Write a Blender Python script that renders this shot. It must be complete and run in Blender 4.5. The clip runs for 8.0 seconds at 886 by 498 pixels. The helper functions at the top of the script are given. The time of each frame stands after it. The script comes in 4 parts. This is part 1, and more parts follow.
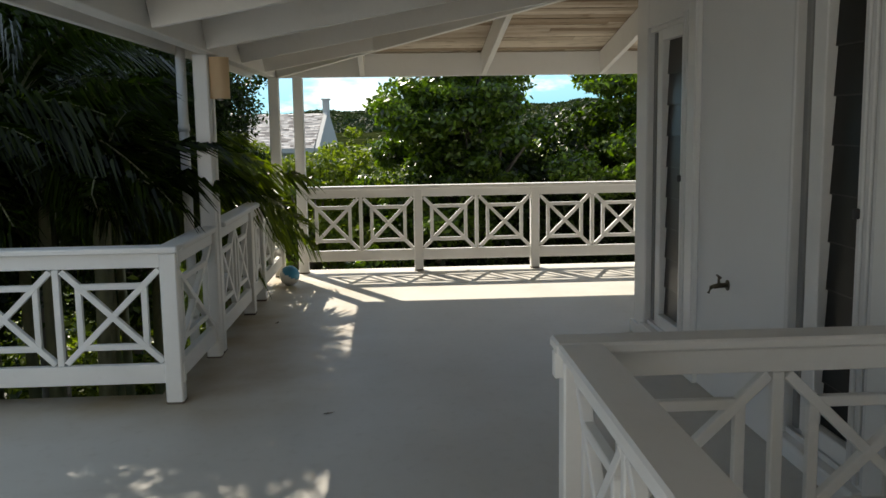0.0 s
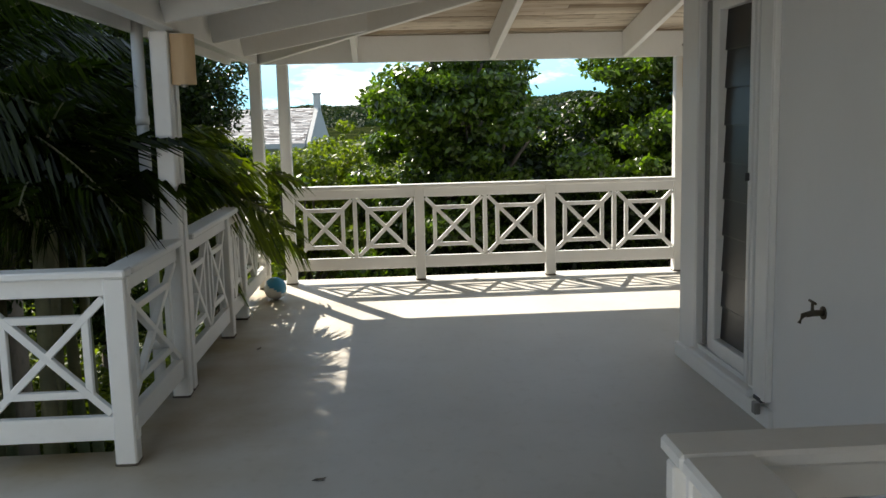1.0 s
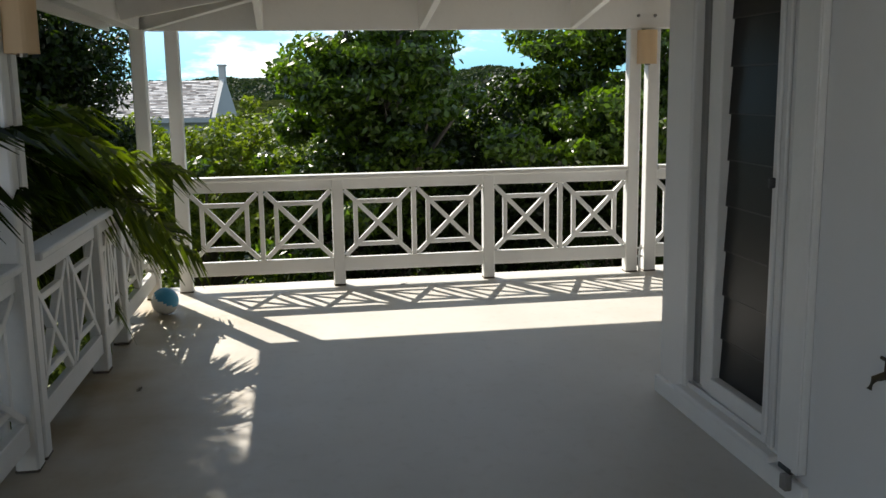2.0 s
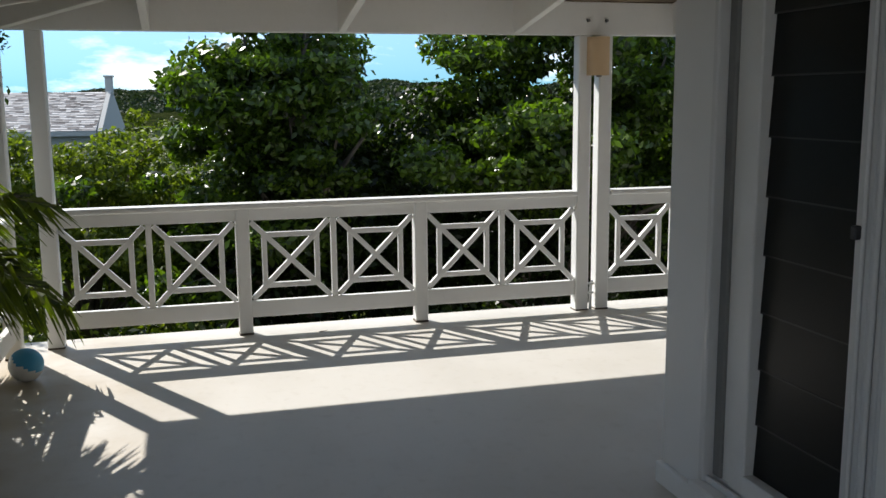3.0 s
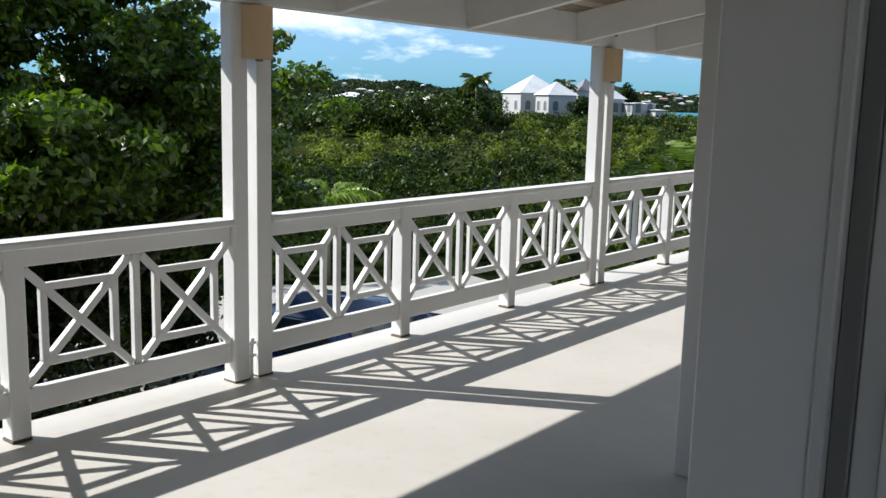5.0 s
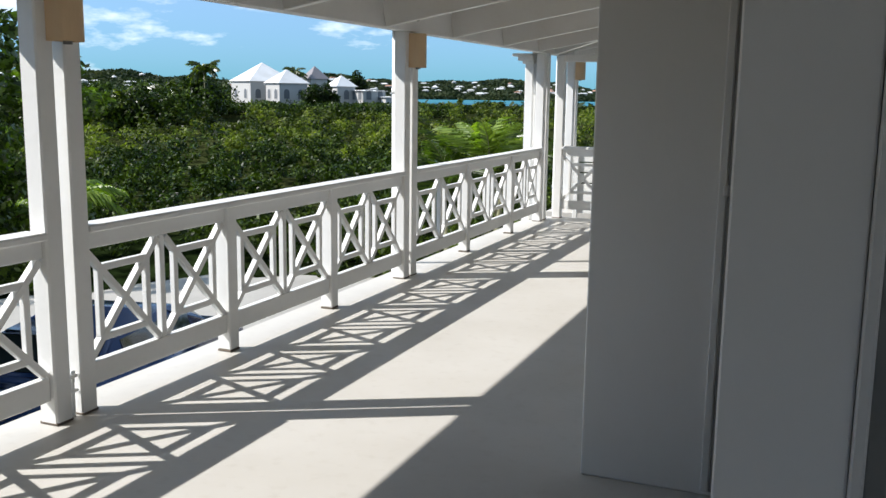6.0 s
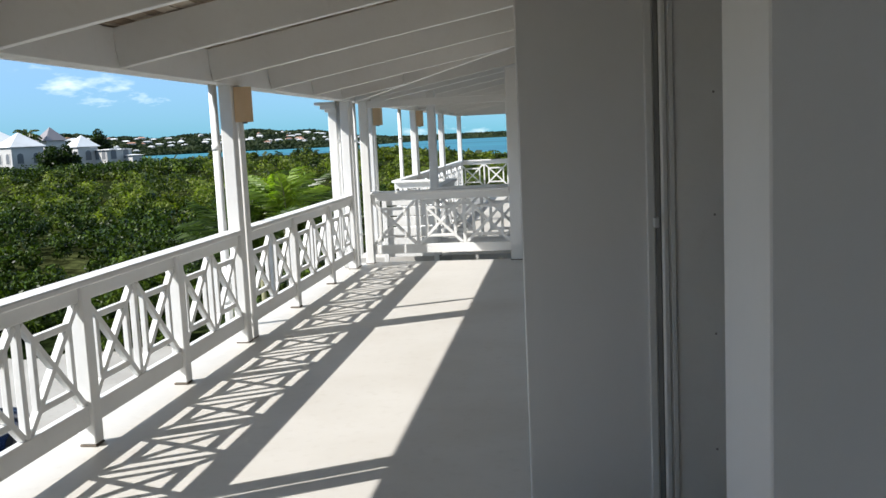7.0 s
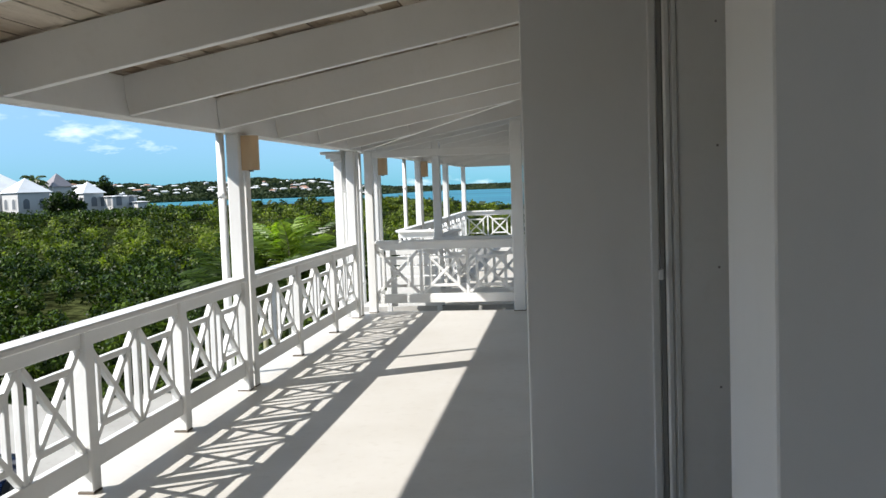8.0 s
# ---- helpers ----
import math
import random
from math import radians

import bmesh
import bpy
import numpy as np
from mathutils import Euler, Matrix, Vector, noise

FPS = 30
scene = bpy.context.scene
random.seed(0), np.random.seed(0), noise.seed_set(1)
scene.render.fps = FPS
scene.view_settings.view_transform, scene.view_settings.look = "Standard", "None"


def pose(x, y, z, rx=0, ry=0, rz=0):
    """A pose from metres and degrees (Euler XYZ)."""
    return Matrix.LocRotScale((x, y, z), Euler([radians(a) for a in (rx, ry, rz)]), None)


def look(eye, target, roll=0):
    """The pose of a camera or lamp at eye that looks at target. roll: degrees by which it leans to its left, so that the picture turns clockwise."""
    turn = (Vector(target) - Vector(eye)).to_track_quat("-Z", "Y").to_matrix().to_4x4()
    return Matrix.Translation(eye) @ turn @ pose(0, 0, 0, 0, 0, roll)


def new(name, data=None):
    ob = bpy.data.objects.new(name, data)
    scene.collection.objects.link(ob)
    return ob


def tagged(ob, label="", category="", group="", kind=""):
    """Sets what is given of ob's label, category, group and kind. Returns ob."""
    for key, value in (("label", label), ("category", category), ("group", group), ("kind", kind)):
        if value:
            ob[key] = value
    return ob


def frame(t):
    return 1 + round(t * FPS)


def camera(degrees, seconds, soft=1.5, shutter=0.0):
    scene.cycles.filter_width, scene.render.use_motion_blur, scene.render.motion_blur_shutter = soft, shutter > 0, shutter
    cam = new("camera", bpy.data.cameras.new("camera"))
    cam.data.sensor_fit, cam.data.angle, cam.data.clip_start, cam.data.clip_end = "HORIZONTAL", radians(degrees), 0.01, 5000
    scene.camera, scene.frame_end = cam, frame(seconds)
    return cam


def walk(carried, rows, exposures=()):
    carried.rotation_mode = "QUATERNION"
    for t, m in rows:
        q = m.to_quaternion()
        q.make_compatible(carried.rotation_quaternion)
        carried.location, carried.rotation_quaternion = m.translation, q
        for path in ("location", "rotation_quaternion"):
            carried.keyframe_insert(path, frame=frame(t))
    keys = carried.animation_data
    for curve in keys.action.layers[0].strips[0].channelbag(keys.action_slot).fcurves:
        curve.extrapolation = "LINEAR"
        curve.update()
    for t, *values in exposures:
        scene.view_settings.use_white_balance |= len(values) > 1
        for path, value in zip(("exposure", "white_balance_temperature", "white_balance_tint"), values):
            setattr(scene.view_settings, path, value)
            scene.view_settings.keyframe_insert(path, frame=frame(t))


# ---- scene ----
cam = camera(51.0, 8.0)
PATH = [
    (0, (0.594, 0.614, 1.553), (0.705, 2.591, 1.277), -0.9),
    (0.5, (0.591, 1.13, 1.552), (0.681, 3.109, 1.272), -0.7),
    (1, (0.546, 1.671, 1.524), (0.672, 3.646, 1.235), -1.4),
    (1.2, (0.553, 1.892, 1.539), (0.779, 3.852, 1.215), -1.7),
    (2.3, (0.525, 3.194, 1.565), (0.897, 5.131, 1.213), -0.6),
    (2.5, (0.520, 3.404, 1.567), (0.991, 5.320, 1.215), -1.0),
    (3, (0.528, 3.952, 1.562), (1.058, 5.858, 1.240), -0.5),
    (3.5, (0.530, 4.490, 1.552), (1.193, 6.346, 1.189), 0.7),
    (4, (0.418, 5.038, 1.560), (1.420, 6.738, 1.203), -0.5),
    (4.2, (0.325, 5.345, 1.556), (1.471, 6.959, 1.236), 0.8),
    (5.3, (0.180, 6.520, 1.510), (1.828, 7.607, 1.188), 1.2),
    (5.5, (0.165, 6.636, 1.500), (1.874, 7.628, 1.189), 1.3),
    (6, (0.206, 7.020, 1.512), (2.032, 7.766, 1.181), 0.8),
    (6.5, (0.186, 7.429, 1.528), (2.135, 7.799, 1.273), -1.8),
    (7, (0.161, 7.680, 1.538), (2.130, 7.939, 1.295), -2.7),
    (7.5, (0.150, 7.696, 1.532), (2.137, 7.891, 1.397), -2.7),
    (8, (0.156, 7.686, 1.535), (2.134, 7.948, 1.400), -2.0),
]
walk(cam, [(t, look(eye, target, roll)) for t, eye, target, roll in PATH], exposures=[(0.0, 1.52, 7850, 10), (0.5, 1.82, 7700, 10), (1.0, 1.80, 7650, 10), (2.5, 1.38, 7100, 11), (3.5, 1.22, 6800, 11), (4.0, 1.20, 6750, 11), (6.0, 1.24, 6700, 11), (8.0, 1.41, 6750, 11)])

# ---------------------------------------------------------------- light
SUN = Vector((-0.369, 0.662, 0.652)).normalized()
world = bpy.data.worlds.new("world")
scene.world = world
world.use_nodes = True
wn, wl = world.node_tree.nodes, world.node_tree.links
wn.clear()
sky = wn.new("ShaderNodeTexSky")
sky.sky_type = "NISHITA"
sky.sun_disc = False
sky.sun_elevation = math.asin(SUN.z)
sky.sun_rotation = math.atan2(SUN.x, SUN.y)
sky.air_density, sky.dust_density, sky.ozone_density = 1.0, 0.0, 3.0
wtc = wn.new("ShaderNodeTexCoord")
wmap = wn.new("ShaderNodeMapping")
wmap.inputs["Scale"].default_value = (1.0, 1.0, 3.2)
wnoise = wn.new("ShaderNodeTexNoise")
wnoise.inputs["Scale"].default_value = 5.0
wnoise.inputs["Detail"].default_value = 7.0
wnoise.inputs["Roughness"].default_value = 0.6
wramp = wn.new("ShaderNodeValToRGB")
wramp.color_ramp.elements[0].position = 0.53
wramp.color_ramp.elements[1].position = 0.70
wsep = wn.new("ShaderNodeSeparateXYZ")
wlow = wn.new("ShaderNodeMapRange")
wlow.inputs["From Min"].default_value = 0.28
wlow.inputs["From Max"].default_value = 0.03
wmul = wn.new("ShaderNodeMath")
wmul.operation = "MULTIPLY"
wmix = wn.new("ShaderNodeMixRGB")
wmix.inputs["Color2"].default_value = (4.9, 5.1, 5.3, 1)
wbg = wn.new("ShaderNodeBackground")
wbg.inputs["Strength"].default_value = 0.15
wout = wn.new("ShaderNodeOutputWorld")
wl.new(wtc.outputs["Generated"], wmap.inputs["Vector"])
wl.new(wmap.outputs["Vector"], wnoise.inputs["Vector"])
wl.new(wnoise.outputs["Fac"], wramp.inputs["Fac"])
wl.new(wtc.outputs["Generated"], wsep.inputs["Vector"])
wl.new(wsep.outputs["Z"], wlow.inputs["Value"])
wl.new(wramp.outputs["Color"], wmul.inputs[0])
wl.new(wlow.outputs["Result"], wmul.inputs[1])
wl.new(wmul.outputs["Value"], wmix.inputs["Fac"])
wtint = wn.new("ShaderNodeMixRGB")
wtint.blend_type = "MULTIPLY"
wtint.inputs["Fac"].default_value = 1.0
wgrad = wn.new("ShaderNodeValToRGB")
wgrad.color_ramp.elements[0].color, wgrad.color_ramp.elements[1].color = (0.064, 0.208, 0.405, 1), (1.26, 0.99, 0.71, 1)
wgrad.color_ramp.elements[1].position = 0.6
wl.new(wsep.outputs["Z"], wgrad.inputs["Fac"])
wl.new(wgrad.outputs["Color"], wtint.inputs["Color2"])
wl.new(sky.outputs["Color"], wtint.inputs["Color1"])
wl.new(wtint.outputs["Color"], wmix.inputs["Color1"])
wl.new(wmix.outputs["Color"], wbg.inputs["Color"])
wl.new(wbg.outputs["Background"], wout.inputs["Surface"])
sun_data = bpy.data.lights.new("sun", "SUN")
sun_data.energy, sun_data.angle, sun_data.color = 2.75, radians(0.5), (1.0, 0.995, 0.985)
sun = new("sun", sun_data)
sun.matrix_world = look(SUN * 50, (0, 0, 0))


# ---------------------------------------------------------------- materials
def shader(name):
    m = bpy.data.materials.new(name)
    m.use_nodes = True
    return m, m.node_tree.nodes, m.node_tree.links, m.node_tree.nodes["Principled BSDF"]


def painted(name, colour, dirt, rough=0.5, grain=30.0, stretch=(1, 1, 1), bump=0.1, amount=0.35, fine=0.25, metal=0.0, vary=0.06):
    """Two scales of variation on object coordinates, fine relief, and a small shift from piece to piece."""
    m, n, l, b = shader(name)
    tc = n.new("ShaderNodeTexCoord")
    mp = n.new("ShaderNodeMapping")
    mp.inputs["Scale"].default_value = stretch
    l.new(tc.outputs["Object"], mp.inputs["Vector"])
    big = n.new("ShaderNodeTexNoise")
    big.inputs["Scale"].default_value = grain * 0.07
    big.inputs["Detail"].default_value = 5
    small = n.new("ShaderNodeTexNoise")
    small.inputs["Scale"].default_value = grain
    small.inputs["Detail"].default_value = 6
    l.new(mp.outputs["Vector"], big.inputs["Vector"])
    l.new(mp.outputs["Vector"], small.inputs["Vector"])
    r1 = n.new("ShaderNodeValToRGB")
    r1.color_ramp.elements[0].position, r1.color_ramp.elements[1].position = 0.42, 0.75
    l.new(big.outputs["Fac"], r1.inputs["Fac"])
    k1 = n.new("ShaderNodeMath")
    k1.operation = "MULTIPLY"
    k1.inputs[1].default_value = amount
    l.new(r1.outputs["Color"], k1.inputs[0])
    mix = n.new("ShaderNodeMixRGB")
    mix.inputs["Color1"].default_value, mix.inputs["Color2"].default_value = (*colour, 1), (*dirt, 1)
    l.new(k1.outputs["Value"], mix.inputs["Fac"])
    r2 = n.new("ShaderNodeValToRGB")
    r2.color_ramp.elements[0].position, r2.color_ramp.elements[1].position = 0.55, 0.8
    l.new(small.outputs["Fac"], r2.inputs["Fac"])
    k2 = n.new("ShaderNodeMath")
    k2.operation = "MULTIPLY"
    k2.inputs[1].default_value = fine
    l.new(r2.outputs["Color"], k2.inputs[0])
    mix2 = n.new("ShaderNodeMixRGB")
    mix2.inputs["Color2"].default_value = (*dirt, 1)
    l.new(mix.outputs["Color"], mix2.inputs["Color1"])
    l.new(k2.outputs["Value"], mix2.inputs["Fac"])
    info = n.new("ShaderNodeObjectInfo")
    hsv = n.new("ShaderNodeHueSaturation")
    rng = n.new("ShaderNodeMapRange")
    rng.inputs["To Min"].default_value, rng.inputs["To Max"].default_value = 1 - vary, 1 + vary * 0.3
    l.new(info.outputs["Random"], rng.inputs["Value"])
    l.new(rng.outputs["Result"], hsv.inputs["Value"])
    l.new(mix2.outputs["Color"], hsv.inputs["Color"])
    l.new(hsv.outputs["Color"], b.inputs["Base Color"])
    b.inputs["Roughness"].default_value, b.inputs["Metallic"].default_value = rough, metal
    bp = n.new("ShaderNodeBump")
    bp.inputs["Strength"].default_value, bp.inputs["Distance"].default_value = bump, 0.01
    l.new(small.outputs["Fac"], bp.inputs["Height"])
    l.new(bp.outputs["Normal"], b.inputs["Normal"])
    return m


def leafy(name, dark, light, gloss=0.12, rough=0.35, through_light=0.35, clump=0.0, drier=(1.5, 1.15, 0.6)):
    m, n, l, b = shader(name)
    geo = n.new("ShaderNodeNewGeometry")
    ramp = n.new("ShaderNodeValToRGB")
    ramp.color_ramp.elements[0].color, ramp.color_ramp.elements[1].color = (*dark, 1), (*light, 1)
    l.new(geo.outputs["Random Per Island"], ramp.inputs["Fac"])
    colour = ramp.outputs["Color"]
    if clump:
        # whole bushes differ: some deep green, some olive and dry
        tex = n.new("ShaderNodeTexNoise")
        tex.inputs["Scale"].default_value = clump
        tex.inputs["Detail"].default_value = 3
        l.new(geo.outputs["Position"], tex.inputs["Vector"])
        tint = n.new("ShaderNodeValToRGB")
        tint.color_ramp.elements[0].color, tint.color_ramp.elements[1].color = (0.38, 0.46, 0.42, 1), (*drier, 1)
        tint.color_ramp.elements[0].position, tint.color_ramp.elements[1].position = 0.36, 0.64
        mul = n.new("ShaderNodeMixRGB")
        mul.blend_type = "MULTIPLY"
        mul.inputs["Fac"].default_value = 1.0
        l.new(tex.outputs["Fac"], tint.inputs["Fac"])
        l.new(colour, mul.inputs["Color1"])
        l.new(tint.outputs["Color"], mul.inputs["Color2"])
        colour = mul.outputs["Color"]
    l.new(colour, b.inputs["Base Color"])
    b.inputs["Roughness"].default_value = rough
    b.inputs["Specular IOR Level"].default_value = gloss * 4
    tr = n.new("ShaderNodeBsdfTranslucent")
    gain = n.new("ShaderNodeMixRGB")
    gain.blend_type = "MULTIPLY"
    gain.inputs["Fac"].default_value = 1.0
    gain.inputs["Color2"].default_value = (1.6, 1.9, 0.5, 1)
    l.new(colour, gain.inputs["Color1"])
    l.new(gain.outputs["Color"], tr.inputs["Color"])
    ms = n.new("ShaderNodeMixShader")
    ms.inputs["Fac"].default_value = through_light
    l.new(b.outputs["BSDF"], ms.inputs[1])
    l.new(tr.outputs["BSDF"], ms.inputs[2])
    l.new(ms.outputs["Shader"], n["Material Output"].inputs["Surface"])
    return m


WHITE = painted("white_paint", (0.85, 0.85, 0.83), (0.66, 0.64, 0.59), 0.45, 24, (1, 1, 1), 0.12, 0.25, 0.15)
WALL = painted("wall_paint", (0.83, 0.83, 0.82), (0.70, 0.70, 0.68), 0.55, 14, (1, 1, 0.6), 0.15, 0.3, 0.1)
SHUTTER = painted("shutter_metal", (0.74, 0.74, 0.73), (0.55, 0.55, 0.53), 0.35, 20, (1, 1, 0.3), 0.05, 0.25, 0.1)
FLOOR = painted("floor_paint", (0.58, 0.560, 0.518), (0.40, 0.365, 0.305), 0.5, 16, (1, 0.8, 1), 0.10, 0.4, 0.3)


def leaf_stain(m):
    """Brown leaf and rain stains on the paint along the foot of the side railing."""
    n, l = m.node_tree.nodes, m.node_tree.links
    b = n["Principled BSDF"]
    paint = b.inputs["Base Color"].links[0].from_socket
    geo = n.new("ShaderNodeNewGeometry")
    sep = n.new("ShaderNodeSeparateXYZ")
    l.new(geo.outputs["Position"], sep.inputs["Vector"])
    band = n.new("ShaderNodeMapRange")
    band.inputs["From Min"].default_value, band.inputs["From Max"].default_value = 0.75, -0.55
    l.new(sep.outputs["X"], band.inputs["Value"])
    patch = n.new("ShaderNodeTexNoise")
    patch.inputs["Scale"].default_value, patch.inputs["Detail"].default_value = 1.7, 7
    l.new(geo.outputs["Position"], patch.inputs["Vector"])
    ramp = n.new("ShaderNodeValToRGB")
    ramp.color_ramp.elements[0].position, ramp.color_ramp.elements[1].position = 0.30, 0.66
    l.new(patch.outputs["Fac"], ramp.inputs["Fac"])
    start = n.new("ShaderNodeMapRange")
    start.inputs["From Min"].default_value, start.inputs["From Max"].default_value = 5.1, 5.9
    l.new(sep.outputs["Y"], start.inputs["Value"])
    both = n.new("ShaderNodeMath")
    both.operation = "MULTIPLY"
    l.new(start.outputs["Result"], both.inputs[0])
    l.new(ramp.outputs["Color"], both.inputs[1])
    mask = n.new("ShaderNodeMath")
    mask.operation = "MULTIPLY"
    l.new(band.outputs["Result"], mask.inputs[0])
    l.new(both.outputs["Value"], mask.inputs[1])
    mix = n.new("ShaderNodeMixRGB")
    mix.blend_type = "MULTIPLY"
    mix.inputs["Color2"].default_value = (0.62, 0.49, 0.30, 1)
    l.new(mask.outputs["Value"], mix.inputs["Fac"])
    l.new(paint, mix.inputs["Color1"])
    l.new(mix.outputs["Color"], b.inputs["Base Color"])


leaf_stain(FLOOR)
BOARD = painted("weathered_boards", (0.69, 0.61, 0.50), (0.21, 0.135, 0.08), 0.85, 24, (0.22, 1, 1), 0.6, 1.0, 0.9)


def by_board(m):
    """Each board is weathered to a tone of its own."""
    n, l = m.node_tree.nodes, m.node_tree.links
    b = n["Principled BSDF"]
    paint = b.inputs["Base Color"].links[0].from_socket
    geo = n.new("ShaderNodeNewGeometry")
    ramp = n.new("ShaderNodeValToRGB")
    ramp.color_ramp.elements[0].color, ramp.color_ramp.elements[1].color = (0.44, 0.36, 0.28, 1), (1, 1, 1, 1)
    ramp.color_ramp.elements[1].position = 0.75
    l.new(geo.outputs["Random Per Island"], ramp.inputs["Fac"])
    mix = n.new("ShaderNodeMixRGB")
    mix.blend_type = "MULTIPLY"
    mix.inputs["Fac"].default_value = 1.0
    l.new(paint, mix.inputs["Color1"])
    l.new(ramp.outputs["Color"], mix.inputs["Color2"])
    l.new(mix.outputs["Color"], b.inputs["Base Color"])


by_board(BOARD)
LAMP = painted("tan_shade", (0.72, 0.52, 0.32), (0.60, 0.42, 0.25), 0.7, 40, (1, 1, 0.2), 0.1, 0.3, 0.2)
METAL = painted("dull_metal", (0.32, 0.31, 0.30), (0.14, 0.12, 0.10), 0.4, 60, (1, 1, 1), 0.1, 0.4, 0.3, metal=0.8)
BRASS = painted("tarnished_brass", (0.11, 0.09, 0.06), (0.05, 0.04, 0.03), 0.5, 60, metal=0.5)
# grey that stands in for the shade inside the shutter slots
SLOT_SHADE = painted("slot_shade_grey", (0.26, 0.26, 0.25), (0.17, 0.17, 0.165), 0.6, 30)
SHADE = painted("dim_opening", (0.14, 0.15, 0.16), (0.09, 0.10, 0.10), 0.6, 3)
# near-black for small fittings; on the room wall it paints the unlit interior
DARK = painted("dark_fitting_unlit_room", (0.04, 0.04, 0.045), (0.02, 0.02, 0.02), 0.5, 30)
ROOFING = painted("roof_white", (0.75, 0.75, 0.74), (0.5, 0.49, 0.46), 0.7, 6, amount=0.5)
BARK = painted("bark", (0.16, 0.13, 0.10), (0.06, 0.05, 0.04), 0.9, 30, (1, 1, 0.3), 0.8, 0.6, 0.5)
PALMSTEM = painted("palm_stem", (0.22, 0.22, 0.12), (0.10, 0.09, 0.05), 0.7, 20, (1, 1, 2), 0.5, 0.5, 0.4)
SAND = painted("driveway_sand", (0.42, 0.40, 0.36), (0.26, 0.24, 0.21), 0.95, 8, bump=0.6, amount=0.6, fine=0.5)
SHINGLE = painted("old_shingle", (0.70, 0.67, 0.64), (0.30, 0.25, 0.24), 0.9, 14, (0.7, 1.6, 1), 0.6, 0.8, 0.9)
STUCCO = painted("stucco", (0.50, 0.485, 0.46), (0.40, 0.385, 0.36), 0.8, 4, amount=0.4)
TERRACOTTA = painted("clay_roof", (0.52, 0.27, 0.18), (0.36, 0.2, 0.15), 0.8, 2, vary=0.2)
SLATE = painted("grey_roof", (0.25, 0.23, 0.24), (0.15, 0.14, 0.14), 0.8, 2)
CARPAINT = painted("blue_car_paint", (0.012, 0.035, 0.12), (0.01, 0.025, 0.08), 0.15, 50, bump=0.0)
TYRE = painted("tyre_rubber", (0.02, 0.02, 0.02), (0.04, 0.04, 0.04), 0.8, 40)
BALLW = painted("ball_white", (0.78, 0.78, 0.76), (0.6, 0.6, 0.58), 0.4, 20)
BALLB = painted("ball_blue", (0.05, 0.35, 0.60), (0.05, 0.28, 0.5), 0.4, 20)
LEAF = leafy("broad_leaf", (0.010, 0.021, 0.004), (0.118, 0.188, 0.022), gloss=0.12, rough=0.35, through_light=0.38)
LEAFY = leafy("yellow_green_leaf", (0.05, 0.075, 0.010), (0.20, 0.23, 0.04), gloss=0.05, rough=0.5)
SCRUB = leafy("scrub_leaf", (0.014, 0.028, 0.005), (0.080, 0.112, 0.018), gloss=0.04, rough=0.45, through_light=0.2, clump=0.22, drier=(1.7, 1.45, 0.75))
BUSH = leafy("glossy_bush_leaf", (0.005, 0.013, 0.002), (0.078, 0.128, 0.014), gloss=0.035, rough=0.4, through_light=0.12, clump=0.45, drier=(1.2, 1.1, 0.75))
HILLWOOD = leafy("hill_wood_leaf", (0.018, 0.034, 0.020), (0.055, 0.075, 0.040), gloss=0.03, rough=0.7, through_light=0.1, clump=0.02, drier=(1.3, 1.15, 0.9))
# darker copy of the broad leaf; deep shade is part of its colour
DEEPSHADE = leafy("deep_shade_leaf", (0.005, 0.011, 0.003), (0.028, 0.047, 0.007), gloss=0.06, through_light=0.35)
def shingle_material():
    m, n, l, b = shader("weathered_shingles")
    geo = n.new("ShaderNodeNewGeometry")
    ramp = n.new("ShaderNodeValToRGB")
    ramp.color_ramp.elements[0].color, ramp.color_ramp.elements[1].color = (0.17, 0.145, 0.14, 1), (0.74, 0.70, 0.68, 1)
    ramp.color_ramp.elements[0].position, ramp.color_ramp.elements[1].position = 0.05, 0.75
    l.new(geo.outputs["Random Per Island"], ramp.inputs["Fac"])
    l.new(ramp.outputs["Color"], b.inputs["Base Color"])
    b.inputs["Roughness"].default_value = 0.9
    return m


SHINGLES = shingle_material()
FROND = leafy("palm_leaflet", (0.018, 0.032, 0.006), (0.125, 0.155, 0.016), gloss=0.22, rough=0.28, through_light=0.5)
# darker copy of FROND, with the palms' shade put into its colour
SHADEFROND = leafy("shaded_palm_leaflet", (0.006, 0.011, 0.003), (0.030, 0.046, 0.006), gloss=0.08, rough=0.25, through_light=0.45)
YOUNG = leafy("young_palm_leaflet", (0.016, 0.034, 0.005), (0.075, 0.120, 0.014), gloss=0.10)
FRESH = leafy("fresh_palm_leaflet", (0.09, 0.15, 0.015), (0.24, 0.32, 0.04), gloss=0.12)


def glassy(name, colour, rough, mixed):
    m, n, l, b = shader(name)
    b.inputs["Base Color"].default_value = (*colour, 1)
    b.inputs["Roughness"].default_value = rough
    b.inputs["IOR"].default_value = 1.5
    b.inputs["Transmission Weight"].default_value = mixed
    return m


GLASS = glassy("louvre_glass", (0.011, 0.012, 0.012), 0.35, 0.2)
GLASS.node_tree.nodes["Principled BSDF"].inputs["Specular IOR Level"].default_value = 0.15
EDGE = glassy("glass_edge", (0.055, 0.058, 0.056), 0.5, 0.0)
CARGLASS = glassy("car_glass", (0.02, 0.03, 0.035), 0.05, 0.0)


